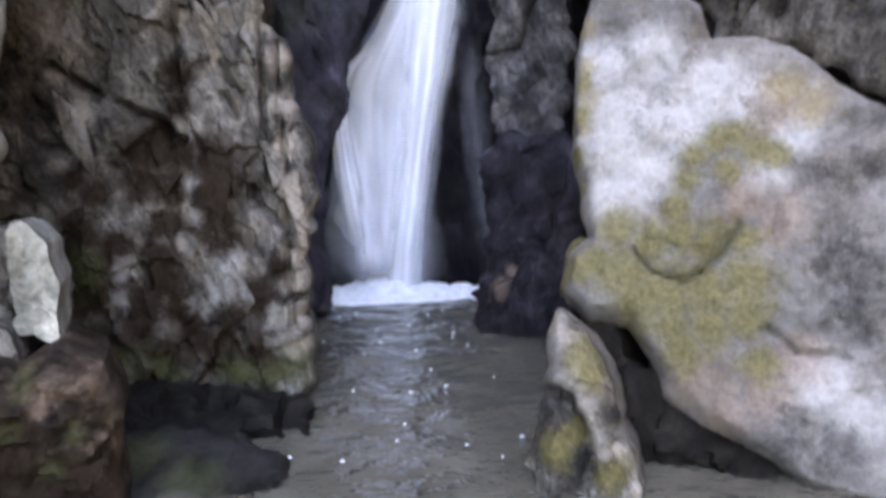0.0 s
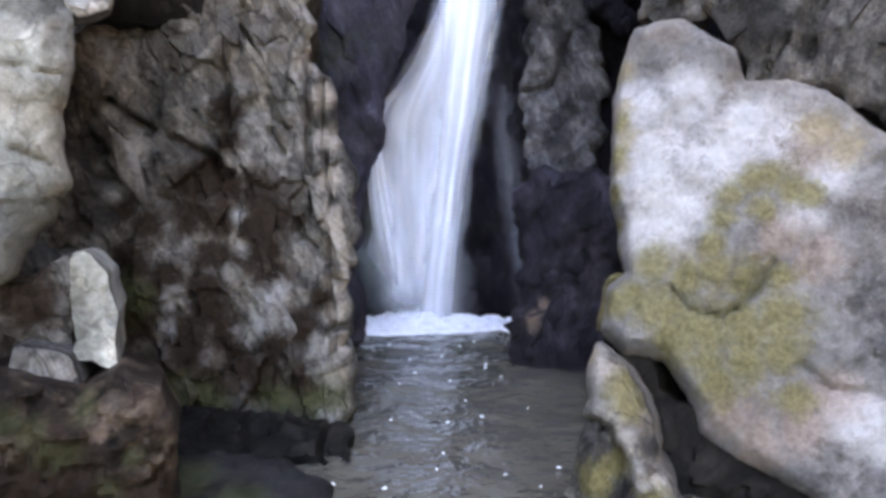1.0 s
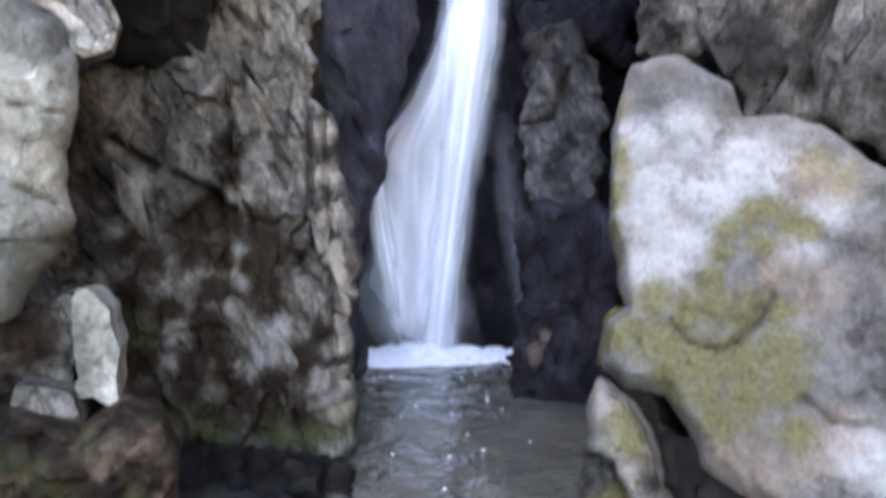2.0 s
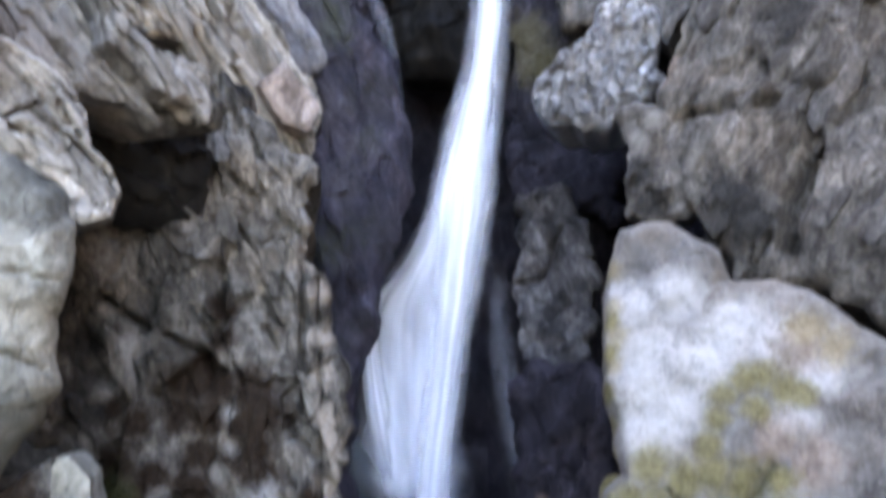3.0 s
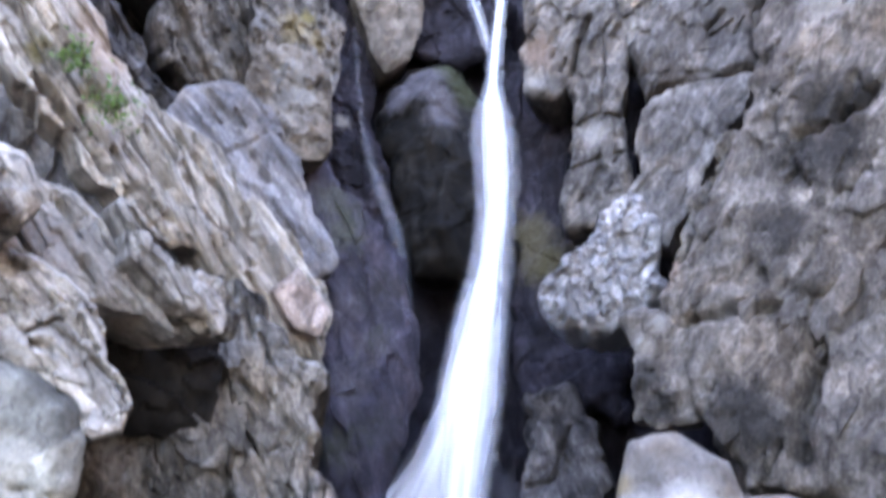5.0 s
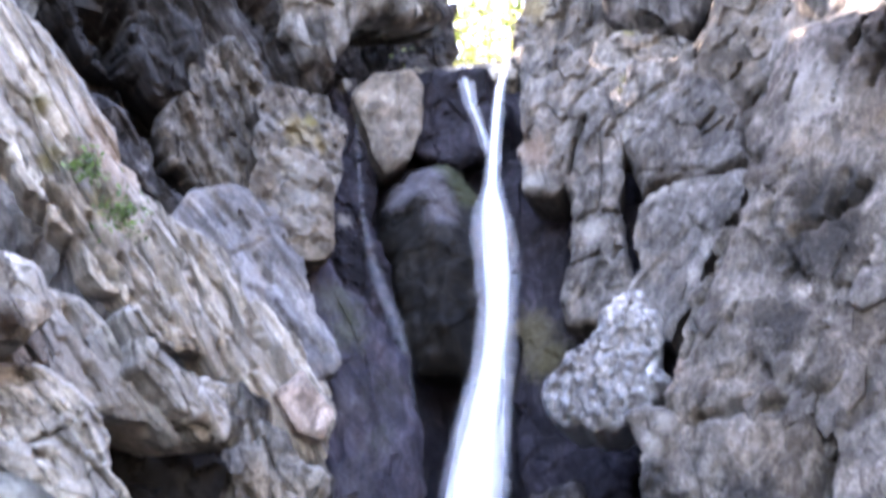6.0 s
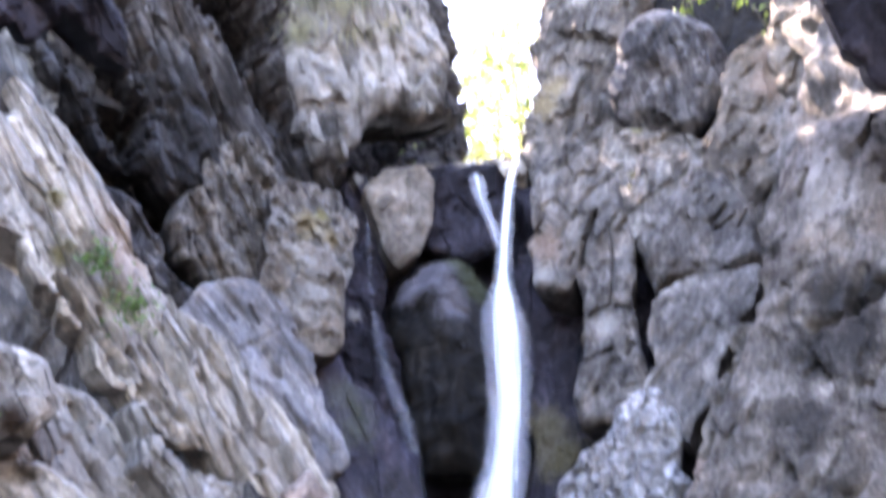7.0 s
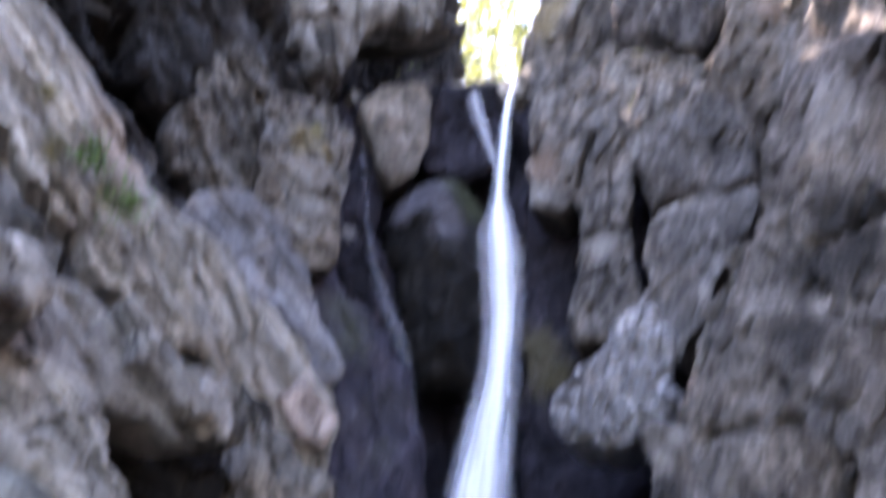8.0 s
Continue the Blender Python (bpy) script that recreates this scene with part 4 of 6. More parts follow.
# Algae are green marks; black base and dark marks carry the cliff's shade.
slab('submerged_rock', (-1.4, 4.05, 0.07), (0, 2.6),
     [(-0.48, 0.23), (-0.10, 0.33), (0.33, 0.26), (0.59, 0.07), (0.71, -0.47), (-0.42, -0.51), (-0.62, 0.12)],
     spots=[('green', -0.10, 0.00, 0.15), ('green', 0.20, -0.20, 0.15), ('dark', -0.35, 0.10, 0.20), ('dark', 0.10, 0.15, 0.20), ('dark', 0.40, 0.00, 0.20), ('dark', -0.30, -0.30, 0.20), ('dark', 0.10, -0.35, 0.20)], label='green algae-covered rock in shallow water, blackened for shade', cat='rock', mat=BLACK, thick=.4, bulge=.09, edge=0.2, facet=(0.3, 0.04, 0, 1), fine=(.1, .015), lump=.06, seed=26, jag=.06)
# Black tone here stands for the shade under the cliff.
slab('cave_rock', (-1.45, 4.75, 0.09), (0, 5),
     [(-0.68, 0.43), (0.02, 0.31), (0.66, 0.10), (0.66, -0.26), (0.01, -0.29), (-0.70, -0.27)], label='low wet rock under the cliff, its shade coloured black', cat='rock', mat=BLACK, thick=.4, bulge=.03, edge=.2, facet=(0.25, 0.13, -60, 1.5), fine=(.1, .04), seed=68)
slab('tan_chockstone', (-1.14, 9.00, 7.99), (0.3, -0.1),
     [(-0.51, 0.25), (-0.27, 0.54), (0.19, 0.69), (0.35, 0.48), (0.33, -0.14), (0.20, -0.53), (-0.06, -0.76), (-0.21, -0.54)],
     grooves=[(0.015, 0.04, [(0.01, 0.43), (0.07, -0.18)])], label='tan angular chockstone wedged above the falls', cat='boulder', mat=CREAM, lump=.04, thick=1.0, bulge=0.0504, edge=0.075, grow=.035, facet=(0.6, 0.039, 70, 1), fine=(.1, .008), seed=30, jag=.04)
slab('dark_chockstone', (-0.53, 9.35, 8.18), (-0.2, -0.3),
     [(-0.44, 0.67), (-0.01, 0.64), (0.61, 0.54), (0.57, -0.55), (0.14, -0.70), (-0.37, -0.48), (-0.52, -0.09)], label='dark wet chockstone behind the upper stream', cat='boulder', mat=DARK, thick=1.0, bulge=0.063, edge=0.1, grow=.035, facet=(0.4, 0.104, 0, 1), fine=(.1, .02), seed=31, jag=0.075)
slab('lip_stone', (-0.26, 9.90, 9.26), (0, 0.3),
     [(-0.88, -0.05), (-0.69, 0.18), (0.05, 0.08), (0.70, 0.23), (0.72, -0.17), (0.12, -0.27)], label='wet stone lip of the upper stream', cat='stone', mat=GREY, thick=1.2, bulge=0.042, edge=0.06, grow=.035, facet=(0.3, 0.078, 0, 1), fine=(.08, .03), seed=32)
# Black body stands for shade below the chockstone, grey marks for the lit dome.
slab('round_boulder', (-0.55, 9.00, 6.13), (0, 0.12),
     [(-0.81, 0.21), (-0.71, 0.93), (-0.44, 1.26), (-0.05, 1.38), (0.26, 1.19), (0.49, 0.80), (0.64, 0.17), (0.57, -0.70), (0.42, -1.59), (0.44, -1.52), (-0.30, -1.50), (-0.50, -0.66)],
     spots=[('green', 0.15, 1.02, 0.17), ('green', 0.25, 0.85, 0.17), ('green', 0.05, 1.15, 0.17), ('green', 0.30, 0.70, 0.17), ('grey', -0.45, 0.95, 0.17), ('grey', -0.30, 1.10, 0.17), ('grey', -0.10, 1.00, 0.17), ('grey', -0.50, 0.72, 0.17), ('grey', -0.25, 0.80, 0.17), ('grey', 0.00, 0.60, 0.17), ('grey', 0.00, 0.40, 0.17)], label='rounded wet boulder with a mossy crown, lit dome and shade coloured in', cat='boulder', mat=BLACK, thick=1.0, bulge=.45, edge=.6, facet=(0.5, 0.078, 0, 1), fine=(.12, .02), seed=33, jag=.08)
slab('trickle_rock', (-1.57, 9.20, 6.79), (0.3, 0.1),
     [(-0.45, 1.85), (-0.11, 2.01), (0.04, 1.52), (0.18, 0.38), (0.12, -0.04), (0.29, -0.66), (0.52, -1.38), (0.46, -1.96), (-0.14, -1.31), (-0.47, -0.60), (-0.48, 0.20)],
     spots=[('pale', -0.23, 1.86, 0.08), ('pale', -0.19, -0.21, 0.08)], label='dark wet rock rib with a thin trickle', cat='rock', mat=DARK, thick=1.0, bulge=0.084, edge=0.1, grow=.035, facet=(0.25, 0.13, -60, 1.5), fine=(.08, .04), seed=34, jag=0.075)
slab('wet_apron', (-1.36, 7.90, 3.44), (0.35, 0.06),
     [(-0.67, 0.97), (-0.64, 1.70), (-0.53, 2.22), (-0.36, 2.25), (-0.16, 1.82), (0.21, 1.45), (0.54, 1.09), (0.66, 0.40), (0.67, 0.34), (0.61, -0.39), (0.41, -1.03), (0.28, -1.68), (0.15, -1.98), (0.12, -3.38), (-0.14, -3.36), (-0.15, -1.32), (-0.25, -0.68), (-0.24, 0.07), (-0.15, 0.52), (-0.42, 1.08)],
     spots=[('green', -0.21, 1.68, 0.2), ('green', -0.05, 1.35, 0.2), ('green', 0.25, 0.2, 0.2, 0.5), ('green', -0.1, -0.8, 0.25, 0.5), ('dark', 0.35, 0.7, 0.3, 0.6), ('dark', 0.3, -0.6, 0.3, 0.6), ('dark', 0.0, -1.6, 0.3, 0.6), ('grey', -0.35, 1.1, 0.3, 0.5), ('grey', -0.1, 0.6, 0.25, 0.45), ('grey', 0.0, -0.2, 0.25, 0.45)], label='smooth dark purple-grey wet rock apron', cat='rock', mat=WET, drape=(.05, .35, 1.6, -72), thick=1.0, bulge=0.063, edge=0.125, grow=.035, facet=(0.6, 0.078, -75, 3), fine=(.2, .02), seed=35, jag=0.075)
slab('recess_rock', (-1.39, 11.00, 10.68), (0.1, -0.2),
     [(-1.34, 0.66), (-0.23, 0.80), (1.00, 0.72), (0.99, -0.06), (0.83, -0.59), (-0.19, -0.69), (-1.08, -0.83)], label='dark rock at the back of the recess above the chockstones', cat='rock', mat=SLATE, thick=1.2, bulge=0.063, edge=0.1, grow=.035, facet=(0.35, 0.156, 0, 1), fine=(.1, .04), seed=36)
slab('backing_rock', (3.87, 9.60, 11.40), (-0.2, 0),
     [(-1.03, -2.24), (-0.69, -0.76), (0.06, 2.83), (1.38, 2.95), (0.68, -0.42), (-0.38, -2.36)], label='shadowed grey rock behind the jammed boulder', cat='rock', mat=ROUGH, thick=1.4, bulge=0.063, edge=0.1, grow=.09, facet=(0.4, 0.156, 60, 1.5), fine=(.1, .04), pits=(.02, .24), seed=37)
fleck = random.Random(19)
FLECKS = [(0.66 + 0.3 * fleck.random(), fleck.uniform(-0.75, 0.3), fleck.uniform(0.05, 0.14), fleck.uniform(0.3, 0.6)) for _ in range(22)]
FLECKS += [(fleck.uniform(0.5, 0.85), fleck.uniform(-1.36, -1.12), fleck.uniform(0.05, 0.12), fleck.uniform(0.3, 0.55)) for _ in range(9)]
FLECKS += [(fleck.uniform(-0.5, 0.5), fleck.uniform(0.2, 1.0), fleck.uniform(0.1, 0.16), 0.26) for _ in range(9)]
slab('mossy_boulder', (1.14, 4.53, 1.36), (-0.35, 0.3),
     [(-0.52, 1.02), (-0.49, 1.10), (-0.36, 1.14), (-0.21, 1.15), (-0.07, 1.05), (0.07, 0.96), (0.13, 0.77), (0.34, 0.78), (0.53, 0.71), (0.67, 0.59), (0.88, 0.42), (1.35, 0.18), (1.34, -1.63), (0.82, -1.50), (0.50, -1.36), (0.38, -1.31), (0.17, -1.23), (-0.02, -1.10), (-0.10, -0.90), (-0.22, -0.76), (-0.42, -0.74), (-0.56, -0.62), (-0.54, -0.38), (-0.45, -0.30), (-0.50, -0.15), (-0.52, -0.01), (-0.57, 0.15), (-0.58, 0.46), (-0.58, 0.69), (-0.56, 0.85)],
     spots=[('moss', -0.27, -0.27, 0.11), ('moss', -0.12, -0.33, 0.11), ('moss', 0.04, -0.30, 0.11), ('moss', 0.18, -0.33, 0.11), ('moss', -0.23, -0.49, 0.17), ('moss', -0.02, -0.59, 0.17), ('moss', 0.19, -0.58, 0.17), ('moss', 0.36, -0.51, 0.17), ('moss', -0.14, -0.64, 0.17), ('moss', 0.01, -0.73, 0.12), ('moss', 0.20, -0.75, 0.12), ('moss', 0.36, -0.68, 0.12), ('moss', 0.08, -0.86, 0.12), ('moss', 0.42, -0.89, 0.09), ('moss', -0.38, -0.44, 0.09), ('moss', -0.46, -0.50, 0.09), ('moss', 0.34, -0.30, 0.09), ('moss', 0.01, -0.16, 0.08), ('moss', 0.06, -0.01, 0.08), ('moss', 0.09, 0.10, 0.08), ('moss', 0.19, 0.18, 0.09), ('moss', 0.27, 0.20, 0.09), ('moss', 0.38, 0.14, 0.09), ('moss', 0.46, 0.11, 0.09), ('moss', 0.24, 0.04, 0.09), ('ochre', -0.50, 0.58, 0.06), ('ochre', -0.46, 0.42, 0.06), ('ochre', -0.48, 0.26, 0.06), ('ochre', -0.52, 0.80, 0.06), ('moss', -0.50, 0.50, 0.06), ('moss', -0.50, 0.32, 0.06), ('moss', -0.51, 0.11, 0.06), ('moss', -0.51, -0.05, 0.06), ('moss', -0.52, -0.20, 0.06), ('rust', 0.13, -1.01, 0.13), ('rust', 0.27, -1.13, 0.13), ('rust', 0.47, -1.03, 0.13), ('rust', 0.61, -0.86, 0.13), ('rust', 0.35, -0.10, 0.13), ('rust', 0.50, -0.20, 0.13), ('rust', 0.45, 0.35, 0.13), ('ochre', 0.50, 0.45, 0.10), ('ochre', 0.62, 0.35, 0.10), ('white', -0.40, 0.62, 0.15), ('white', -0.15, 0.66, 0.15), ('white', -0.30, 0.30, 0.2), ('white', -0.20, 0.05, 0.2), ('white', 0.02, 0.30, 0.2), ('white', 0.15, 0.5, 0.14), ('white', 0.33, 0.4, 0.12), ('white', -0.3, -0.12, 0.14), ('white', 0.42, 0.0, 0.1), ('white', 0.72, -0.95, 0.12), ('white', 0.88, -1.1, 0.12), ('white', 0.55, 0.2, 0.1), ('pale', -0.20, 0.40, 0.16), ('pale', -0.05, 0.20, 0.16), ('pale', 0.10, 0.45, 0.16), ('pale', -0.30, 0.10, 0.16), ('pale', 0.40, 0.35, 0.16), ('pale', -0.15, 0.00, 0.16), ('pale', 0.75, -0.95, 0.16), ('pale', 0.60, -1.05, 0.16)] + [('dark', *q) for q in FLECKS],
     grooves=[(0.014, 0.045, [(-0.19, -0.38), (-0.09, -0.49), (0.07, -0.52), (0.14, -0.47)]), (0.02, 0.06, [(0.14, -0.47), (0.24, -0.36), (0.30, -0.24)]), (0.02, 0.05, [(0.46, -0.73), (0.59, -0.83), (0.80, -0.84)])], label='huge pale boulder with yellow-green moss and a curved crack', cat='boulder', mat=WHITE, thick=1.0, bulge=.16, edge=.08, facet=(0.7, 0.025, 60, 1.6), fine=(.12, .012), rough=(.022, .12), pits=(.03, .2), seed=40, step=.017, jag=.03, lump=.12)
slab('mossy_toe', (0.62, 3.78, 0.2), (-0.3, 0.15),
     [(-0.19, 0.63), (-0.12, 0.57), (-0.05, 0.51), (0.01, 0.42), (0.07, 0.30), (0.11, 0.15), (0.17, 0.01), (0.22, -0.16), (0.25, -0.42), (-0.28, -0.50), (-0.26, -0.19), (-0.27, 0.06), (-0.24, 0.30), (-0.23, 0.50)],
     spots=[('pale', -0.19, 0.55, 0.07), ('pale', -0.17, 0.46, 0.09), ('pale', -0.13, 0.38, 0.08), ('pale', -0.09, 0.30, 0.06), ('pale', -0.02, 0.21, 0.05), ('pale', 0.02, 0.09, 0.05), ('pale', 0.06, 0.00, 0.04), ('dark', -0.2, 0.2, 0.1), ('dark', -0.12, 0.1, 0.1), ('dark', -0.22, 0.02, 0.1), ('dark', -0.05, -0.05, 0.1), ('dark', 0.08, 0.18, 0.05), ('moss', -0.05, 0.44, 0.08), ('moss', -0.02, 0.36, 0.08), ('moss', -0.15, 0.02, 0.09), ('moss', -0.08, 0.08, 0.07), ('moss', 0.1, -0.07, 0.09), ('ochre', -0.22, 0.56, 0.05)],
     grooves=[(0.03, 0.1, [(-0.24, 0.26), (-0.12, 0.24), (-0.05, 0.1), (-0.02, -0.1)])], label='smaller mossy rock at the water below the pale boulder', cat='rock', mat=GREY, thick=.6, bulge=0.12, edge=0.1, facet=(0.3, 0.06, 60, 1.8), fine=(.1, .02), seed=41, jag=.07, step=.016)
slab('great_wall_slab', (2.19, 5.93, 3.70), (-0.6, 0.15),
     [(-1.04, -0.13), (-0.91, 0.28), (-0.53, 1.06), (-0.24, 1.75), (-0.09, 2.41), (0.25, 2.97), (0.74, 3.14), (1.86, 3.08), (1.39, -0.99), (1.18, -2.25), (0.64, -1.95), (0.41, -1.82), (0.16, -1.64), (-0.11, -1.56), (-0.47, -1.49), (-0.59, -1.18), (-0.80, -0.96), (-0.92, -0.56), (-1.04, -0.08)],
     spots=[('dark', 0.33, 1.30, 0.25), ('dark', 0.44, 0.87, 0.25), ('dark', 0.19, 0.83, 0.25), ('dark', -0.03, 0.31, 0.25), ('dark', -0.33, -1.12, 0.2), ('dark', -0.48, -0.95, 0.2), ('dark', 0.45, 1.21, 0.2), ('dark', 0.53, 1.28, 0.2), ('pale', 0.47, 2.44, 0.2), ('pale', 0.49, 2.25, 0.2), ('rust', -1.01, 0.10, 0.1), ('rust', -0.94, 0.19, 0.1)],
     grooves=[(0.05, 0.24, [(0.11, -0.32), (0.10, -0.69), (-0.02, -0.99), (-0.09, -1.30)]), (0.04, 0.12, [(0.59, 1.43), (0.42, 1.07), (0.13, 1.05)]), (0.05, 0.14, [(-0.26, 1.59), (-0.54, 0.91), (-0.86, 0.27)]), (0.05, 0.14, [(0.44, 1.16), (0.60, 1.16), (0.69, 1.28)]), (0.05, 0.12, [(-0.82, -0.30), (-0.39, -0.28), (-0.00, -0.34), (0.38, -0.23)])], label='huge rough grey pitted rock wall slab', cat='cliff', mat=PITTED, drape=(.07, .5, 1.8, 64), pits=(.07, .34), thick=1.4, bulge=0.15, edge=.35, facet=(0.7, 0.065, 64, 2.2), fine=(.13, .03), rough=(.035, .09), seed=42, slits=(34, .35, 64))
slab('smooth_panel', (1.89, 7.70, 5.51), (-0.3, 0.1),
     [(-0.34, 0.47), (0.04, 0.69), (0.44, 0.70), (0.72, 0.72), (0.58, 0.32), (0.12, -0.49), (-0.20, -1.02), (-0.35, -0.80), (-0.51, -0.53), (-0.38, -0.05)],
     spots=[('pale', -0.19, 0.66, 0.08), ('pale', 0.04, 0.69, 0.08)], label='smooth blue-grey rock panel beside a dark slot', cat='rock slab', mat=ROUGH, lump=.04, thick=.9, bulge=.02, edge=.03, grow=.03, facet=(0.4, 0.065, 60, 2), fine=(.08, .02), pits=(.02, .24), seed=43, jag=0.075)
slab('cap_boulder', (2.18, 8.10, 6.99), (-0.2, 0),
     [(-0.64, 0.01), (-0.50, 0.17), (-0.33, 0.40), (0.08, 0.79), (0.43, 0.66), (0.66, 0.22), (0.62, -0.43), (0.28, -0.56), (-0.14, -0.58), (-0.48, -0.63)], label='rounded grey boulder capping the panel', cat='boulder', mat=ROUGH, thick=1.0, bulge=.16, edge=.08, grow=.04, facet=(0.35, 0.078, 30, 1.3), fine=(.1, .03), pits=(.02, .24), seed=44, slits=(12, .25, 40), jag=.06)
slab('rock_column', (1.05, 8.4, 6.6), (-0.2, 0),
     [(-0.59, 1.78), (-0.01, 1.92), (0.38, 1.35), (0.47, 0.63), (0.44, 0.12), (0.38, -0.37), (0.40, -0.85), (0.50, -1.34), (0.24, -1.66), (-0.26, -1.67), (-0.29, -1.26), (-0.14, -0.78), (-0.11, -0.30), (-0.13, 0.21), (-0.31, -0.06), (-0.63, 0.02), (-0.62, 0.66), (-0.60, 1.29)],
     spots=[('pale', -0.6, 0.1, 0.15), ('rust', -0.5, 0.5, 0.2), ('pale', 0.1, -0.6, 0.15)],
     grooves=[(0.025, 0.2, [(-0.13, 0.17), (-0.03, 0.56), (0.11, 0.85)]), (0.016, 0.08, [(-0.11, -0.48), (0.14, -0.37), (0.38, -0.44)]), (0.016, 0.08, [(-0.18, -0.98), (0.16, -0.88), (0.43, -0.85)]), (0.02, 0.1, [(-0.16, 0.81), (0.07, 1.17), (0.35, 1.36)]), (0.014, 0.06, [(-0.55, 0.96), (-0.34, 1.12), (-0.16, 0.81)]), (0.014, 0.06, [(0.23, 0.67), (0.25, 0.15), (0.17, -0.34)])], label='tall grey cracked rock column beside the falls', cat='rock', mat=ROUGH, thick=1.0, bulge=.05, edge=.06, grow=.02, facet=(0.35, 0.1, 62, 1.6), fine=(.1, .025), seed=45, lump=.09, jag=.08, slits=(10, .2, 62))
# Ochre and pale marks colour in the sun patches on the ribs.
slab('upper_mass', (1.30, 9.81, 10.68), (-0.3, -0.05),
     [(-0.98, -1.20), (-0.78, -0.55), (-0.53, 0.29), (-0.44, 1.41), (0.00, 4.26), (1.52, 3.58), (0.92, 0.83), (0.67, -0.07), (0.69, -0.91), (0.17, -1.34), (-0.07, -2.40), (-0.42, -2.32), (-0.73, -1.62)],
     spots=[('ochre', -0.35, -0.08, 0.2), ('ochre', -0.51, -0.36, 0.2), ('pale', 0.19, 1.55, 0.2)], label='tall grey rock mass with sun patches on its ribs coloured in', cat='cliff', mat=ROUGH, drape=(.05, .4, 1.4, 66), thick=1.6, bulge=0.126, edge=.06, grow=.09, facet=(0.4, 0.16, 65, 1.8), fine=(.12, .06), pits=(.02, .24), seed=49, slits=(24, .5, 70))
slab('sunlit_shelf', (1.89, 9.10, 8.46), (-0.2, 0.3),
     [(-0.69, -0.34), (-0.38, 0.65), (-0.04, 1.01), (0.52, 0.67), (0.87, 0.32), (0.60, -0.10), (0.04, -0.45), (-0.27, -0.86), (-0.61, -0.85)],
     spots=[('moss', -0.06, -0.04, 0.08), ('moss', -0.12, -0.31, 0.08), ('moss', 0.03, 0.93, 0.08)], label='pale rock shelf with a sunlit top', cat='rock', mat=ROUGH, thick=1.2, bulge=0.084, edge=.05, grow=.09, facet=(0.3, 0.13, 30, 1.3), fine=(.1, .04), pits=(.02, .24), seed=50)
slab('hanging_chockstone', (2.60, 8.74, 10.55), (-0.2, -0.5),
     [(-0.68, 0.10), (-0.29, 0.30), (0.16, 0.10), (0.46, -0.35), (0.40, -0.90), (0.08, -1.30), (-0.48, -1.34), (-0.83, -1.02), (-0.88, -0.45)], label='dark chockstone jammed high in the gorge', cat='boulder', mat=SLATE, thick=1.3, bulge=.25, edge=.3, grow=.13, facet=(0.4, 0.078, 60, 1.4), fine=(.1, .03), rounded=True, seed=51, jag=.06)
# Recess shade behind the chockstone, put in as black rock.
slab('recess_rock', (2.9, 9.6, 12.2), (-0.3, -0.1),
     [(-0.89, 1.94), (1.60, 1.01), (1.50, -0.60), (1.10, -1.60), (0.30, -2.20), (-0.64, -1.80), (-0.80, -0.52)], label='rock behind the hanging chockstone, black in place of recess shade', cat='rock', mat=BLACK, thick=.8, bulge=.06, edge=.2, facet=(0.5, 0.1, 60, 1.5), fine=(.1, .03), seed=59)
slab('shoulder_rock', (3.12, 8.00, 8.46), (-0.3, 0.05),
     [(-0.61, -0.24), (-0.24, 0.74), (0.17, 1.19), (0.57, 1.17), (0.78, 1.17), (0.53, 0.30), (0.12, -0.45), (-0.26, -1.38), (-0.43, -1.86), (-0.65, -0.65)],
     spots=[('rust', 0.37, 0.83, 0.25), ('rust', 0.24, 0.49, 0.25)], label='tan-grey shoulder rock under the leaves', cat='rock', mat=CREAM, thick=1.2, bulge=.05, edge=.06, grow=.09, facet=(0.3, 0.104, 60, 1.6), fine=(.1, .03), pits=(.02, .24), seed=52, slits=(14, .3, 60))
slab('broken_ridge', (3.84, 7.70, 9.24), (-0.3, 0),
     [(-0.38, 0.30), (0.00, 1.24), (0.29, 1.34), (0.23, -0.09), (0.48, -0.66), (0.09, -0.87), (-0.38, -0.94), (-0.38, -0.34)], label='broken ridge stone with a sunlit crest', cat='rock', mat=CREAM, thick=1.1, bulge=0.063, edge=0.06, grow=.09, facet=(0.2, 0.156, 40, 1.4), fine=(.08, .04), pits=(.02, .24), seed=53)
# Rock in shadow: the shadow is put into its black material.
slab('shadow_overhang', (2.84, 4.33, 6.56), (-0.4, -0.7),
     [(-0.35, 0.97), (-0.44, 0.16), (-0.38, -0.24), (-0.23, -0.55), (0.54, -0.85), (0.85, 0.51)], label='overhang above the wall with its shadow in the dark colour', cat='rock', mat=DARK, thick=1.2, bulge=.03, edge=.04, grow=.035, facet=(0.5, 0.039, 40, 1.4), fine=(.1, .03), seed=54, lump=.04, jag=.05)
slab('glistening_knob', (0.94, 6.90, 3.99), (-0.2, 0.1),
     [(-0.53, -0.16), (-0.45, 0.02), (-0.24, 0.21), (0.01, 0.56), (0.27, 0.76), (0.47, 0.27), (0.50, -0.14), (0.29, -0.32), (0.15, -0.39), (-0.06, -0.44), (-0.45, -0.36)],
     spots=[('moss', -0.31, 0.46, 0.15), ('moss', -0.44, 0.20, 0.15)], label='wet glistening grey rock knob under dripping water', cat='rock', mat=GLINT, thick=.9, bulge=0.105, edge=0.1, grow=.035, facet=(0.13, 0.104, 60, 1.4), fine=(.05, .06), rough=(.05, .07), step=.016, seed=55)
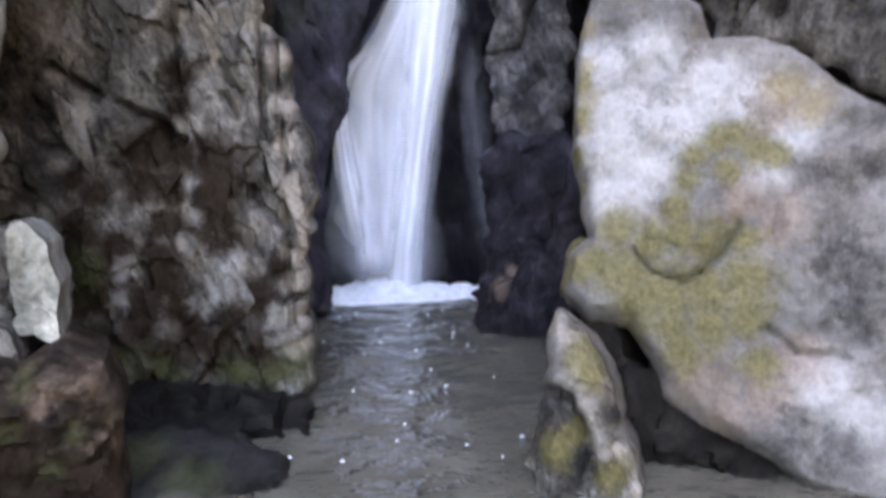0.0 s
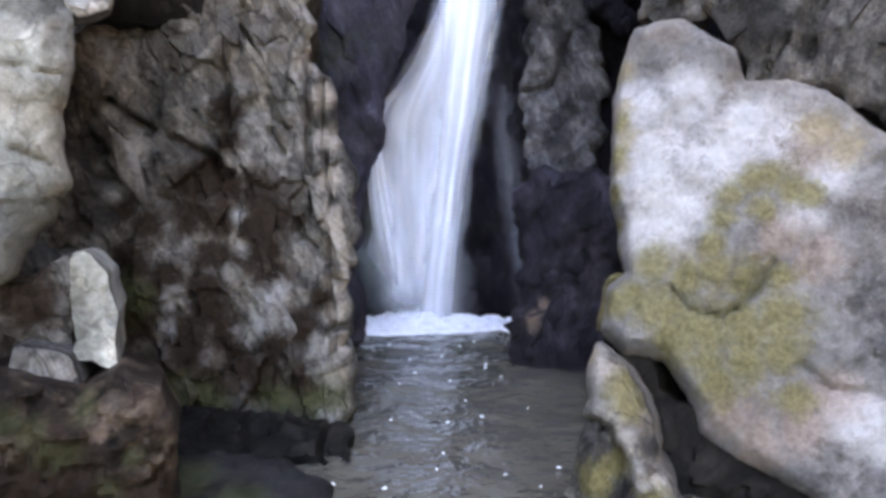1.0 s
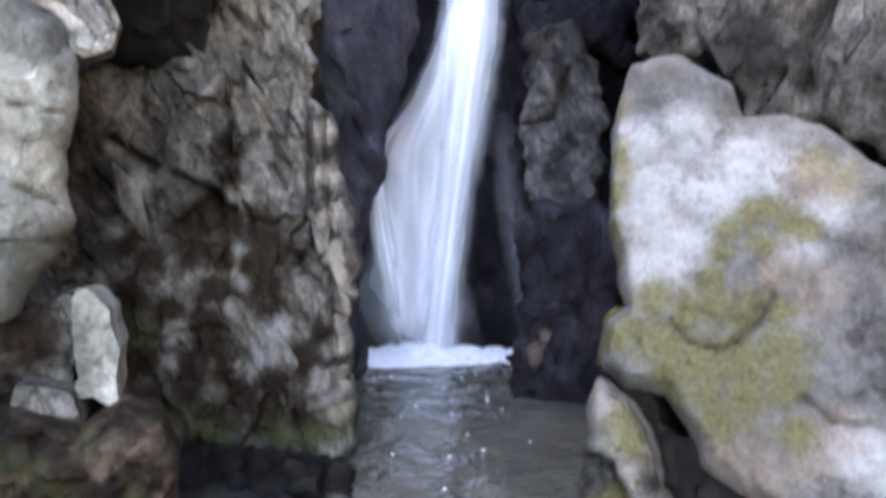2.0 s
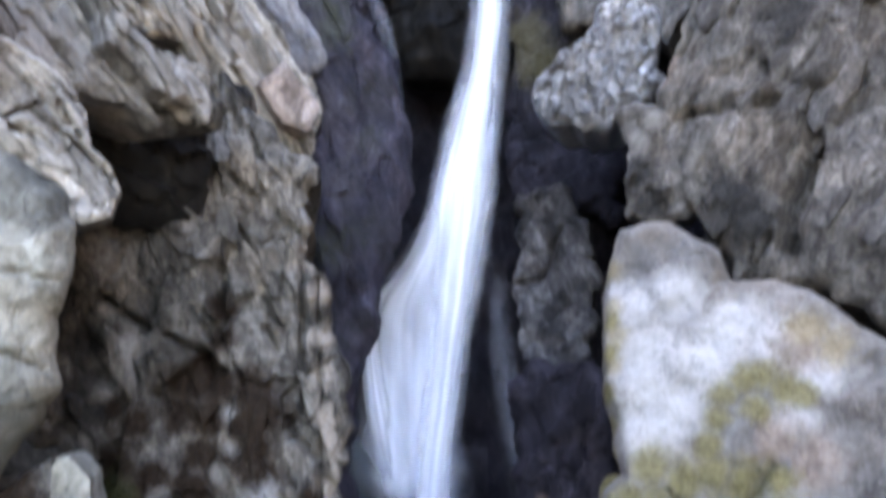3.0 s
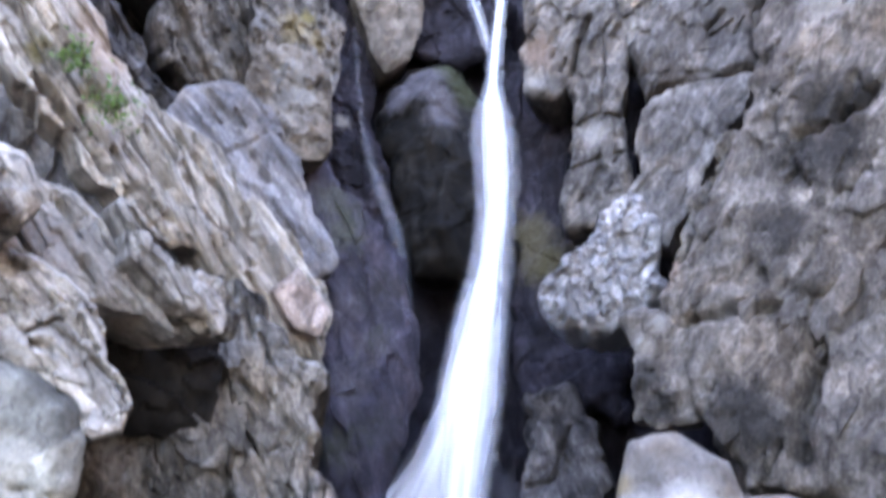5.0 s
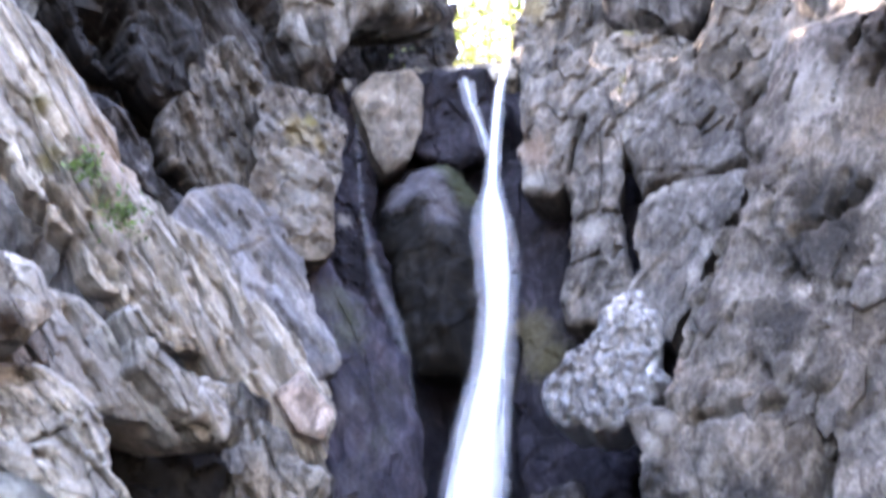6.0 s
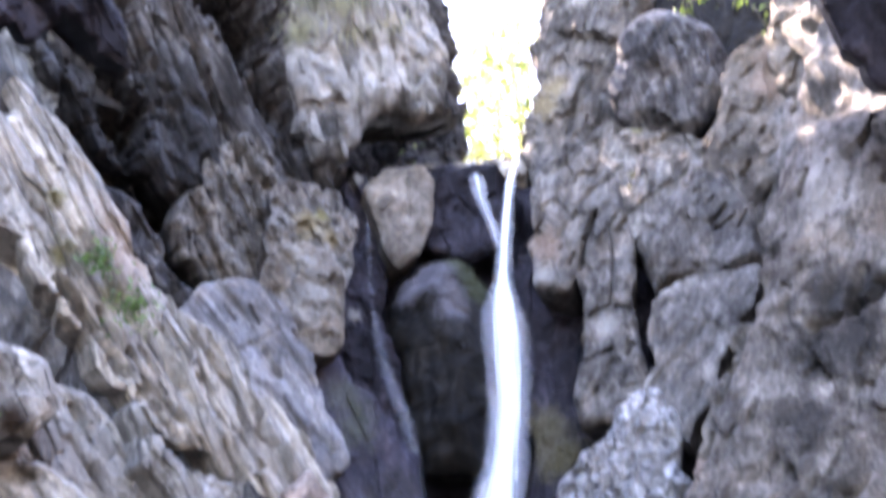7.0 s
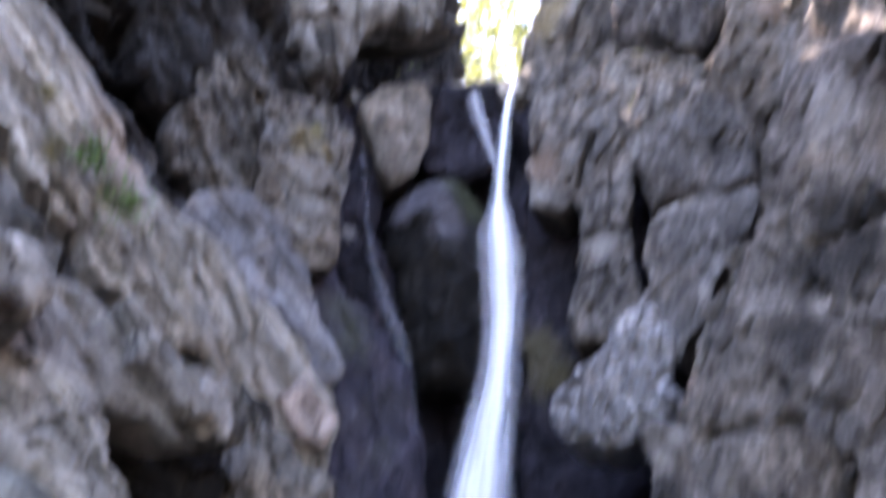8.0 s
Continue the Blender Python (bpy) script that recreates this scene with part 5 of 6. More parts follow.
slab('drip_rock', (1.22, 6.40, 3.07), (-0.3, 0),
     [(-0.23, 0.41), (0.06, 0.45), (0.17, 0.16), (0.27, -0.37), (0.04, -0.40), (-0.19, -0.35), (-0.13, 0.10)],
     spots=[('pale', -0.05, 0.20, 0.08), ('pale', 0.05, 0.35, 0.08), ('dark', -0.06, -0.04, 0.15), ('dark', 0.01, -0.25, 0.15)], label='dark streaked rock below the wet knob', cat='rock', mat=ROUGH, thick=.8, bulge=0.0504, edge=0.06, grow=.035, facet=(0.2, 0.078, 60, 1.6), fine=(.07, .03), seed=56)
slab('cracked_pillar', (0.62, 8.10, 2.24), (-0.2, 0),
     [(-0.30, 0.94), (0.13, 0.99), (0.32, 0.56), (0.33, 0.00), (0.31, -0.55), (0.06, -0.73), (-0.15, -0.74), (-0.31, -0.48), (-0.36, 0.05)],
     grooves=[(0.02, 0.1, [(-0.34, 0.08), (-0.08, 0.13), (0.10, 0.61)])], label='dark grey cracked pillar beside the falls', cat='rock', mat=SLATE, thick=1.0, bulge=0.0504, edge=0.06, grow=.035, facet=(0.45, 0.1, 60, 1.6), fine=(.08, .03), lump=.03, seed=57)
slab('dark_buttress', (0.58, 6.90, 0.65), (-0.6, 0.05),
     [(-0.51, 0.78), (-0.33, 0.90), (-0.02, 0.92), (0.32, 0.87), (0.44, 0.44), (0.40, 0.00), (0.31, -0.36), (0.26, -0.90), (0.04, -0.94), (-0.17, -0.83), (-0.42, -0.70), (-0.37, -0.15)],
     spots=[('rust', -0.16, -0.13, 0.06), ('rust', -0.24, -0.23, 0.06)], label='black wet buttress at the side of the pool', cat='rock', mat=DARK, thick=.5, bulge=0.063, edge=0.1, grow=.035, facet=(0.6, 0.08, 70, 2), fine=(.1, .04), lump=.04, seed=58)
# Fills the hollow: rock coloured black where there is only shade.
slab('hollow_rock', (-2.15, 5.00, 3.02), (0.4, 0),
     [(-0.46, 0.36), (-0.00, 0.39), (0.39, 0.28), (0.45, -0.48), (-0.37, -0.54)], label='rock filling the back of the hollow, black in place of shade', cat='rock', mat=BLACK, thick=.8, bulge=0.06, edge=.15, facet=(0.3, 0.13, -50, 1.5), fine=(.1, .04), seed=60)
# Black backing sheet that colours in the shade of cleft and slots.
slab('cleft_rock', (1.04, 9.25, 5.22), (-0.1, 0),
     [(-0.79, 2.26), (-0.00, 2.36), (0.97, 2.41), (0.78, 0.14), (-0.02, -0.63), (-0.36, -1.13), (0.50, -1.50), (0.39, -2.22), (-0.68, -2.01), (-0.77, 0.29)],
     spots=[('moss', -0.57, -0.07, 0.3), ('moss', -0.45, -0.35, 0.3)], label='wet rock deep in the cleft, black for the shade there', cat='rock', mat=DARK, thick=1.0, bulge=0.06, edge=.15, facet=(0.6, 0.1, 60, 1.5), fine=(.1, .04), seed=61)
# The deep gap's shade is coloured into this rock.
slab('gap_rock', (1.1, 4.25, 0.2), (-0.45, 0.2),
     [(-0.58, 0.44), (-0.37, 0.46), (-0.19, 0.22), (0.02, 0.04), (0.22, -0.06), (0.44, -0.12), (0.6, -0.28), (0.62, -0.72), (-0.5, -0.85)], spots=[], label='wet rock in the gap under the pale boulder, blackened for shade', cat='rock', mat=BLACK, thick=.5, bulge=.08, edge=.15, facet=(0.3, 0.1, 60, 1.5), fine=(.1, .04), seed=62)
slab('filler_rock', (1.75, 8.75, 6.60), (-0.5, 0.12),
     [(-0.99, 1.21), (-0.22, 1.17), (-0.11, 2.07), (1.39, 1.48), (1.20, -0.32), (0.20, -1.90), (-0.05, -1.70), (0.09, 0.45), (-0.26, 0.60), (-0.34, -1.48), (-0.90, -1.55)], label='grey rock mass behind the stacked stones', cat='rock', mat=ROUGH, thick=1.0, bulge=.1, edge=.1, facet=(0.4, 0.13, 62, 1.6), fine=(.1, .04), pits=(.02, .24), seed=63, slits=(20, .3, 62))
slab('mossy_knob', (0.73, 4.75, 0.82), (-0.3, 0.2),
     [(-0.13, 0.15), (-0.07, 0.23), (-0.00, 0.22), (0.03, 0.11), (0.14, -0.02), (0.19, -0.16), (0.05, -0.22), (-0.06, -0.18), (-0.16, -0.10)],
     spots=[('moss', -0.06, 0.19, 0.12), ('moss', -0.09, -0.02, 0.12), ('moss', 0.05, -0.11, 0.12)], label='brown-green mossy knob on the edge of the pale boulder', cat='', mat=OCHRE, thick=.4, bulge=.08, edge=.08, facet=(0.12, 0.065, 30, 1), fine=(.05, .02), seed=64)

by_name = {o.name: o for o in bpy.data.objects}
by_name["mossy_knob"].parent = by_name["mossy_boulder"]
plates(by_name["cliff"], 50, 0.15, -74, 2.4, 71, 0.03)
plates(by_name["layered_slab"], 40, 0.06, -50, 8, 78, 0.04)
plates(by_name["dark_buttress"], 9, 0.16, 70, 1.8, 79, 0.025)
plates(by_name["glistening_knob"], 18, 0.06, 70, 1.8, 86, 0.02)
plates(by_name["shadow_overhang"], 6, 0.16, 40, 1.5, 98, 0.03)
plates(by_name["roof_overhang"], 8, 0.14, -45, 2.4, 99, 0.03)
plates(by_name["dark_chockstone"], 4, 0.16, 20, 1.4, 95, 0.02)
plates(by_name["sunlit_shelf"], 6, 0.14, 30, 1.4, 74, 0.03)
plates(by_name["wet_apron"], 12, 0.2, -72, 2.4, 87, 0.03)
plates(by_name["smooth_panel"], 8, 0.14, 60, 1.8, 88, 0.02)
plates(by_name["lower_slab"], 20, 0.08, -50, 4.0, 73, 0.03)
plates(by_name["jagged_spur"], 10, 0.09, -50, 3.0, 80, 0.04)
plates(by_name["great_wall_slab"], 30, 0.22, 60, 1.6, 75, 0.02)
plates(by_name["upper_mass"], 24, 0.2, 60, 1.5, 76, 0.05)
plates(by_name["hanging_bulge"], 24, 0.12, -62, 2.5, 89, 0.05)
plates(by_name["hanging_buttress"], 12, 0.12, -57, 2.2, 90, 0.04)
plates(by_name["hanging_chockstone"], 8, 0.16, 60, 1.6, 92, 0.02)
plates(by_name["tan_chockstone"], 6, 0.12, 70, 1.4, 94, 0.015)
plates(by_name["ochre_outcrop"], 8, 0.1, -55, 2, 96, 0.03)
plates(by_name["rock_column"], 14, 0.13, 65, 1.7, 97, 0.02)
plates(by_name["mossy_toe"], 10, 0.1, 60, 1.8, 93, 0.02)
plates(by_name["ledge_rock"], 14, 0.13, -40, 1.5, 77, 0.04)


# ---- water
def water_material():
    k = Tree("murky_pool_water")
    pos = k.coords()
    n = k.noise(pos, 2.2, 5, 0.6, 0.4)
    k.join(k.ramp(n, [(0.3, (0.048, 0.044, 0.033)), (0.7, (0.082, 0.077, 0.06))]), k.bsdf.inputs["Base Color"])
    k.bsdf.inputs["Roughness"].default_value = 0.1
    k.bsdf.inputs["IOR"].default_value = 1.33
    r = k.math("ADD", k.noise(pos, 3.6, 3, 0.5, 0.3), k.math("MULTIPLY", k.noise(pos, 11, 2, 0.5), 0.35))
    b = k.node("ShaderNodeBump", Strength=1.0, Distance=0.045)
    k.join(r, b.inputs["Height"])
    k.join(b.outputs[0], k.bsdf.inputs["Normal"])
    return k.m


def pool():
    step = 0.05
    xs, ys = np.arange(-4.4, 4.4, step), np.arange(-5.0, 9.9, step)
    X, Y = np.meshgrid(xs, ys)
    reach = np.exp(-((Y - 8.9) ** 2) / 14.0)
    Z = 0.045 * (fbm(X / 0.5, Y / 0.45, 301, 3) - 0.5) * (0.6 + reach)
    Z += 0.016 * (fbm(X / 0.2, Y / 0.17, 305, 2) - 0.5)
    a, b = X.shape
    idx = np.arange(a * b).reshape(a, b)
    q = np.stack([idx[:-1, :-1], idx[:-1, 1:], idx[1:, 1:], idx[1:, :-1]], -1).reshape(-1, 4)
    ob = mesh_object("water", np.stack([X, Y, Z], -1).reshape(-1, 3), [tuple(map(int, f)) for f in q], water_material(), smooth=True)
    tagged(ob, "murky grey-green rippling pool below the falls", "water", kind="structure")


def fall_material(name, density, streak, seed_shift, fringe=1.0, cover=1.0):
    """Falling water: white threads with clear gaps between them, thin at the sides."""
    k = Tree(name)
    k.n.remove(k.bsdf)
    at = k.n.new("ShaderNodeAttribute")
    at.attribute_name = "flow"          # x across 0..1, y metres along
    mp = k.node("ShaderNodeMapping")
    mp.inputs["Scale"].default_value = (streak, 0.22, 1)
    mp.inputs["Location"].default_value = (seed_shift, 0, 0)
    k.join(at.outputs["Vector"], mp.inputs["Vector"])
    threads = k.noise(mp.outputs[0], 1.0, 3, 0.5, 0.3)
    mp2 = k.node("ShaderNodeMapping")
    mp2.inputs["Scale"].default_value = (streak * 0.3, 0.55, 1)
    mp2.inputs["Location"].default_value = (seed_shift + 3, 0, 0)
    k.join(at.outputs["Vector"], mp2.inputs["Vector"])
    broad = k.noise(mp2.outputs[0], 1.0, 3, 0.5)
    sep = k.n.new("ShaderNodeSeparateXYZ")
    k.join(at.outputs["Vector"], sep.inputs[0])
    side = k.math("SUBTRACT", 1.0, k.math("ABSOLUTE", k.math("SUBTRACT", k.math("MULTIPLY", sep.outputs[0], 2.0), 1.0)))
    wisp = k.math("ADD", side, k.math("MULTIPLY", k.math("SUBTRACT", broad, 0.5), 0.7))
    wisp = k.ramp(wisp, [(0.02, g3(0)), (0.3 * fringe, g3(0.35 * cover)), (0.9 * fringe, g3(cover))])
    side = k.math("MULTIPLY", wisp, k.ramp(side, [(0.0, g3(0)), (0.12, g3(0.4)), (0.3, g3(1))]))
    f = k.math("ADD", k.math("MULTIPLY", threads, 0.6), k.math("MULTIPLY", broad, 0.4))
    f = k.math("ADD", f, density - 0.5)
    f = k.ramp(f, [(0.27, g3(0)), (0.7, g3(1))])
    f = k.math("MULTIPLY", k.math("MULTIPLY", f, side), sep.outputs[2])
    white = k.node("ShaderNodeBsdfDiffuse", Color=(0.90, 0.93, 1.0, 1))
    glow = k.node("ShaderNodeBsdfTranslucent", Color=(0.90, 0.93, 1.0, 1))
    body = k.n.new("ShaderNodeMixShader")
    body.inputs[0].default_value = 0.4
    k.join(white.outputs[0], body.inputs[1])
    k.join(glow.outputs[0], body.inputs[2])
    clear = k.n.new("ShaderNodeBsdfTransparent")
    both = k.n.new("ShaderNodeMixShader")
    k.join(f, both.inputs[0])
    k.join(clear.outputs[0], both.inputs[1])
    k.join(body.outputs[0], both.inputs[2])
    k.join(both.outputs[0], k.n["Material Output"].inputs["Surface"])
    return k.m


def ribbon(name, line, mat, parent=None, bow=0.12, label="", cols=24, seed=1, fade=0.0):
    """A sheet of falling water along a line of (x, y, z, width); bowed towards the viewer and rippled."""
    pts = np.array(line, float)
    seg = np.linalg.norm(np.diff(pts[:, :3], axis=0), axis=1)
    s_all = np.r_[0, np.cumsum(seg)]
    s = np.linspace(0, s_all[-1], max(12, int(s_all[-1] / 0.06)))
    c = np.stack([np.interp(s, s_all, pts[:, i]) for i in range(4)], -1)
    for _ in range(4):
        c[1:-1] = 0.5 * c[1:-1] + 0.25 * (c[2:] + c[:-2])
    verts = []
    c[:, 3] *= 0.93 + 0.16 * fbm(s / 0.5 + seed, 0 * s + 3.3, 420 + seed, 3)
    for i, (x, y, z, w) in enumerate(c):
        for j in range(cols + 1):
            k = j / cols
            a = (k - 0.5) * 2
            rip = 0.05 * (fbm(np.array([k * 5.0 + seed]), np.array([s[i] / 0.5]), 400 + seed, 3)[0] - 0.5)
            verts.append((x + 0.5 * w * a, y - bow * w * (1 - a * a) + rip * w * 3, z))
    n = cols + 1
    faces = [(i * n + j, i * n + j + 1, (i + 1) * n + j + 1, (i + 1) * n + j) for i in range(len(c) - 1) for j in range(cols)]
    ob = mesh_object(name, verts, faces, mat, smooth=True)
    at_ = ob.data.attributes.new("flow", "FLOAT_VECTOR", "POINT")
    end = np.clip(np.minimum(s, s[-1] - s) / max(fade * s[-1], 1e-6), 0, 1)
    data = np.array([(j / cols, s[i], end[i]) for i in range(len(c)) for j in range(n)], np.float32)
    at_.data.foreach_set("vector", data.ravel())
    if label:
        ob["label"] = label
    if parent:
        ob.parent = parent
    return ob


THICK = fall_material("white_water_dense", 0.63, 6, 0, 0.95)
SHEET = fall_material("white_water_sheet", 0.64, 4, 5, 0.6, 0.85)
VEIL = fall_material("white_water_veil", 0.55, 5, 11, 1.0, 0.6)
MIST = fall_material("fine_spray", 0.78, 2.0, 31, 1.0, 0.55)
THIN = fall_material("white_water_thin", 0.44, 7, 23, 1.0, 0.18)


def upper(shift, widen):
    """The narrow upper stream, from the lip to where it begins to spread: wider and further back for the spray round it."""
    line = [(0.36, 9.7, 9.4, 0.08), (0.2, 9.1, 8.43, 0.15), (0.1, 8.95, 7.5, 0.18), (0.06, 8.85, 6.9, 0.2), (0.04, 8.8, 6.69, 0.34),
            (0.05, 8.75, 6.45, 0.46), (0.07, 8.75, 6.1, 0.52), (0.08, 8.8, 5.58, 0.5), (0.07, 8.8, 5.31, 0.42), (0.01, 8.75, 4.65, 0.46)]
    return [(x, y + shift, z, w * widen) for x, y, z, w in line]


falls = new('waterfall')
falls.location = (0, 0, 0)
tagged(falls, 'white waterfall plunging in threads down a dark rock cleft', 'waterfall')
lower = [(-0.06, 8.72, 4.2, 0.5), (-0.15, 8.7, 3.65, 0.58), (-0.22, 8.7, 3.09, 0.66), (-0.28, 8.7, 2.63, 0.6), (-0.33, 8.7, 2.17, 0.54),
         (-0.38, 8.7, 1.83, 0.48), (-0.44, 8.7, 1.37, 0.45), (-0.5, 8.7, 0.92, 0.45), (-0.55, 8.7, 0.46, 0.48), (-0.58, 8.7, 0.1, 0.6)]
ribbon('stream', upper(0.0, 0.72) + lower, THICK, falls, 0.12, 'dense white main stream', seed=1)
ribbon('stream', upper(0.12, 1.3) + [(x - 0.03, y + 0.12, z, w * 1.35) for x, y, z, w in lower], VEIL, falls, 0.08, 'thin white spray round the main stream', seed=2)
ribbon('stream', [(-0.14, 8.85, 4.1, 0.3), (-0.24, 8.82, 3.62, 0.4), (-0.38, 8.8, 3.16, 0.48), (-0.53, 8.78, 2.75, 0.62), (-0.68, 8.78, 2.41, 0.8), (-0.81, 8.78, 2.12, 0.92),
                  (-0.83, 8.78, 1.71, 0.9), (-0.82, 8.78, 1.25, 0.82), (-0.8, 8.78, 0.8, 0.76), (-0.76, 8.78, 0.1, 0.78)], SHEET, falls, 0.06, 'wide veil fanning out over the wet rock', seed=5, fade=0.1)
ribbon('stream', [(-0.62, 8.8, 2.75, 0.1), (-0.84, 8.76, 2.5, 0.2), (-1.04, 8.74, 2.28, 0.24), (-1.18, 8.72, 2.02, 0.22), (-1.17, 8.72, 1.71, 0.26), (-1.12, 8.72, 1.31, 0.32), (-1.05, 8.72, 0.91, 0.38),
                  (-0.97, 8.72, 0.52, 0.44), (-0.92, 8.72, 0.1, 0.56)], THICK, falls, 0.1, 'slanting side stream', seed=4, fade=0.4)
ribbon('stream', [(-0.78, 8.9, 2.1, 0.7), (-0.82, 8.9, 1.48, 1.0), (-0.86, 8.9, 1.02, 1.2), (-0.85, 8.9, 0.56, 1.45), (-0.78, 8.9, 0.08, 1.75)], MIST, falls, 0.06, 'fine spray drifting round the foot of the falls', seed=10, fade=0.35)
ribbon('stream', [(-0.25, 9.6, 9.2, 0.12), (-0.24, 9.15, 8.63, 0.25), (-0.17, 9.0, 8.11, 0.22), (-0.06, 8.95, 7.72, 0.17), (0.03, 8.9, 7.3, 0.12)], VEIL, falls, 0.1, 'small side jet at the lip', seed=6, fade=0.1)
ribbon('stream', [(-1.63, 9.0, 8.24, 0.04), (-1.56, 8.95, 7.3, 0.06), (-1.49, 8.9, 6.58, 0.08), (-1.36, 8.8, 5.95, 0.17), (-1.19, 8.6, 5.45, 0.21), (-1.0, 8.4, 4.98, 0.22), (-0.88, 8.2, 4.54, 0.17), (-0.87, 8.1, 4.29, 0.17), (-0.79, 8.0, 3.86, 0.2)], THIN, falls, 0.05, 'thin trickle down the dark rock', seed=7, fade=0.15)
ribbon('stream', [(0.12, 8.3, 2.57, 0.2), (0.14, 8.2, 1.88, 0.3), (0.2, 8.0, 1.2, 0.3), (0.27, 7.8, 0.75, 0.25), (0.3, 7.6, 0.32, 0.25)], THIN, falls, 0.05, 'faint spray on the dark buttress', seed=8, fade=0.3)


def foam():
    """The white water where the fall lands."""
    k = Tree("white_foam")
    pos = k.coords()
    n = k.noise(pos, 14, 6, 0.7, 0.5)
    k.join(k.ramp(n, [(0.35, (0.7, 0.72, 0.76)), (0.6, (0.95, 0.96, 1.0))]), k.bsdf.inputs["Base Color"])
    k.bsdf.inputs["Roughness"].default_value = 0.7
    b = k.node("ShaderNodeBump", Strength=1.0, Distance=0.05)
    k.join(n, b.inputs["Height"])
    k.join(b.outputs[0], k.bsdf.inputs["Normal"])
    step = 0.03
    xs, ys = np.arange(-1.95, 0.75, step), np.arange(8.0, 9.4, step)
    X, Y = np.meshgrid(xs, ys)
    r = np.sqrt(((X + 0.58) / 1.3) ** 2 + ((Y - 8.75) / 0.5) ** 2)
    lump = fbm(X / 0.22, Y / 0.16, 501, 5, 0.6)
    Z = 0.17 * np.clip(1 - r, 0, 1) ** 0.6 * (0.45 + lump) + 0.1 * (lump - 0.5) - 0.045 * r
    a, b_ = X.shape
    idx = np.arange(a * b_).reshape(a, b_)
    q = np.stack([idx[:-1, :-1], idx[:-1, 1:], idx[1:, 1:], idx[1:, :-1]], -1).reshape(-1, 4)
    keep = (Z.ravel()[q].max(1) > -0.03)
    ob = mesh_object("foam", np.stack([X, Y, Z], -1).reshape(-1, 3), [tuple(map(int, f)) for f in q[keep]], k.m, smooth=True)
    tagged(ob, "churning white foam where the falls meet the pool", "foam", kind="stuff")
    # flecks that drift off over the pool
    rr = random.Random(77)
    v, f = [], []
    for _ in range(34):
        y = 8.3 - 4.2 * rr.random() ** 1.6
        c = Vector((-0.45 + rr.uniform(-0.75, 0.95), y, 0.012))
        size, m, i = rr.uniform(0.003, 0.012), 7, len(v)
        for j in range(m):
            q = 2 * math.pi * j / m
            v.append(c + Vector((math.cos(q) * size * rr.uniform(0.8, 2.2), math.sin(q) * size * rr.uniform(0.5, 1.1), 0)))
        v.append(c + Vector((0, 0, 0.014)))
        f += [(i + j, i + (j + 1) % m, i + m) for j in range(m)]
    flecks = mesh_object("foam_flecks", v, f, k.m, smooth=True)
    tagged(flecks, "small white foam flecks drifting on the pool", "foam", kind="stuff")


pool()
foam()


# ---- ground, terrace and what grows there
EARTH = plain("wet_gravel_bed", (0.05, 0.045, 0.035), (0.13, 0.115, 0.09), 0.8, 12, 0.05)
LITTER = plain("leaf_litter", (0.07, 0.06, 0.03), (0.2, 0.17, 0.08), 0.9, 9, 0.06)


def ground():
    """One sheet: the pool bed and stream floor, reaching out to the horizon behind and round the gorge."""
    far = [-900, -300, -120, -60, -35, -22]
    xs = np.array(far + list(np.arange(-15, 15.1, 0.6)) + [-q for q in far[::-1]])
    ys = np.array(far + list(np.arange(-15, 10.5, 0.6)) + [14, 22, 40, 120, 400, 900])
    X, Y = np.meshgrid(xs, ys)
    Z = -0.55 + 0.5 * (fbm(X / 1.5, Y / 1.5, 601, 4) - 0.5)
    Z += np.clip((-3.5 - Y) / 8, 0, 0.35) + np.clip((np.abs(X) - 8) * 0.08, 0, 2)
    a, b = X.shape
    idx = np.arange(a * b).reshape(a, b)
    q = np.stack([idx[:-1, :-1], idx[:-1, 1:], idx[1:, 1:], idx[1:, :-1]], -1).reshape(-1, 4)
    ob = mesh_object("ground", np.stack([X, Y, Z], -1).reshape(-1, 3), [tuple(map(int, f)) for f in q], EARTH, smooth=True)
    tagged(ob, "brown gravel stream bed and ground around the gorge", "ground", kind="structure")


def terrace():
    xs, ys = np.arange(-14, 14.1, 0.4), np.arange(10.7, 42, 0.4)
    X, Y = np.meshgrid(xs, ys)
    Z = 9.05 + 0.10 * (Y - 10) + 0.35 * np.clip(np.abs(X) - 1.0, 0, 9) + 0.5 * (fbm(X / 1.6, Y / 1.6, 611, 5) - 0.5)
    a, b = X.shape
    m = a * b
    idx = np.arange(m).reshape(a, b)
    q = np.stack([idx[:-1, :-1], idx[:-1, 1:], idx[1:, 1:], idx[1:, :-1]], -1).reshape(-1, 4)
    faces = [tuple(map(int, f)) for f in q] + [tuple(int(i) + m for i in f[::-1]) for f in q]
    loop = list(idx[0, :]) + list(idx[1:, -1]) + list(idx[-1, -2::-1]) + list(idx[-2:0:-1, 0])
    faces += [(int(loop[(i + 1) % len(loop)]), int(loop[i]), int(loop[i]) + m, int(loop[(i + 1) % len(loop)]) + m) for i in range(len(loop))]
    top = np.stack([X, Y, Z], -1).reshape(-1, 3)
    low = np.stack([X, Y, 0 * Z - 0.6], -1).reshape(-1, 3)
    ob = mesh_object("hillside", np.r_[top, low], faces, LITTER, smooth=True)
    tagged(ob, "wooded hillside above the falls", "hillside", kind="structure")


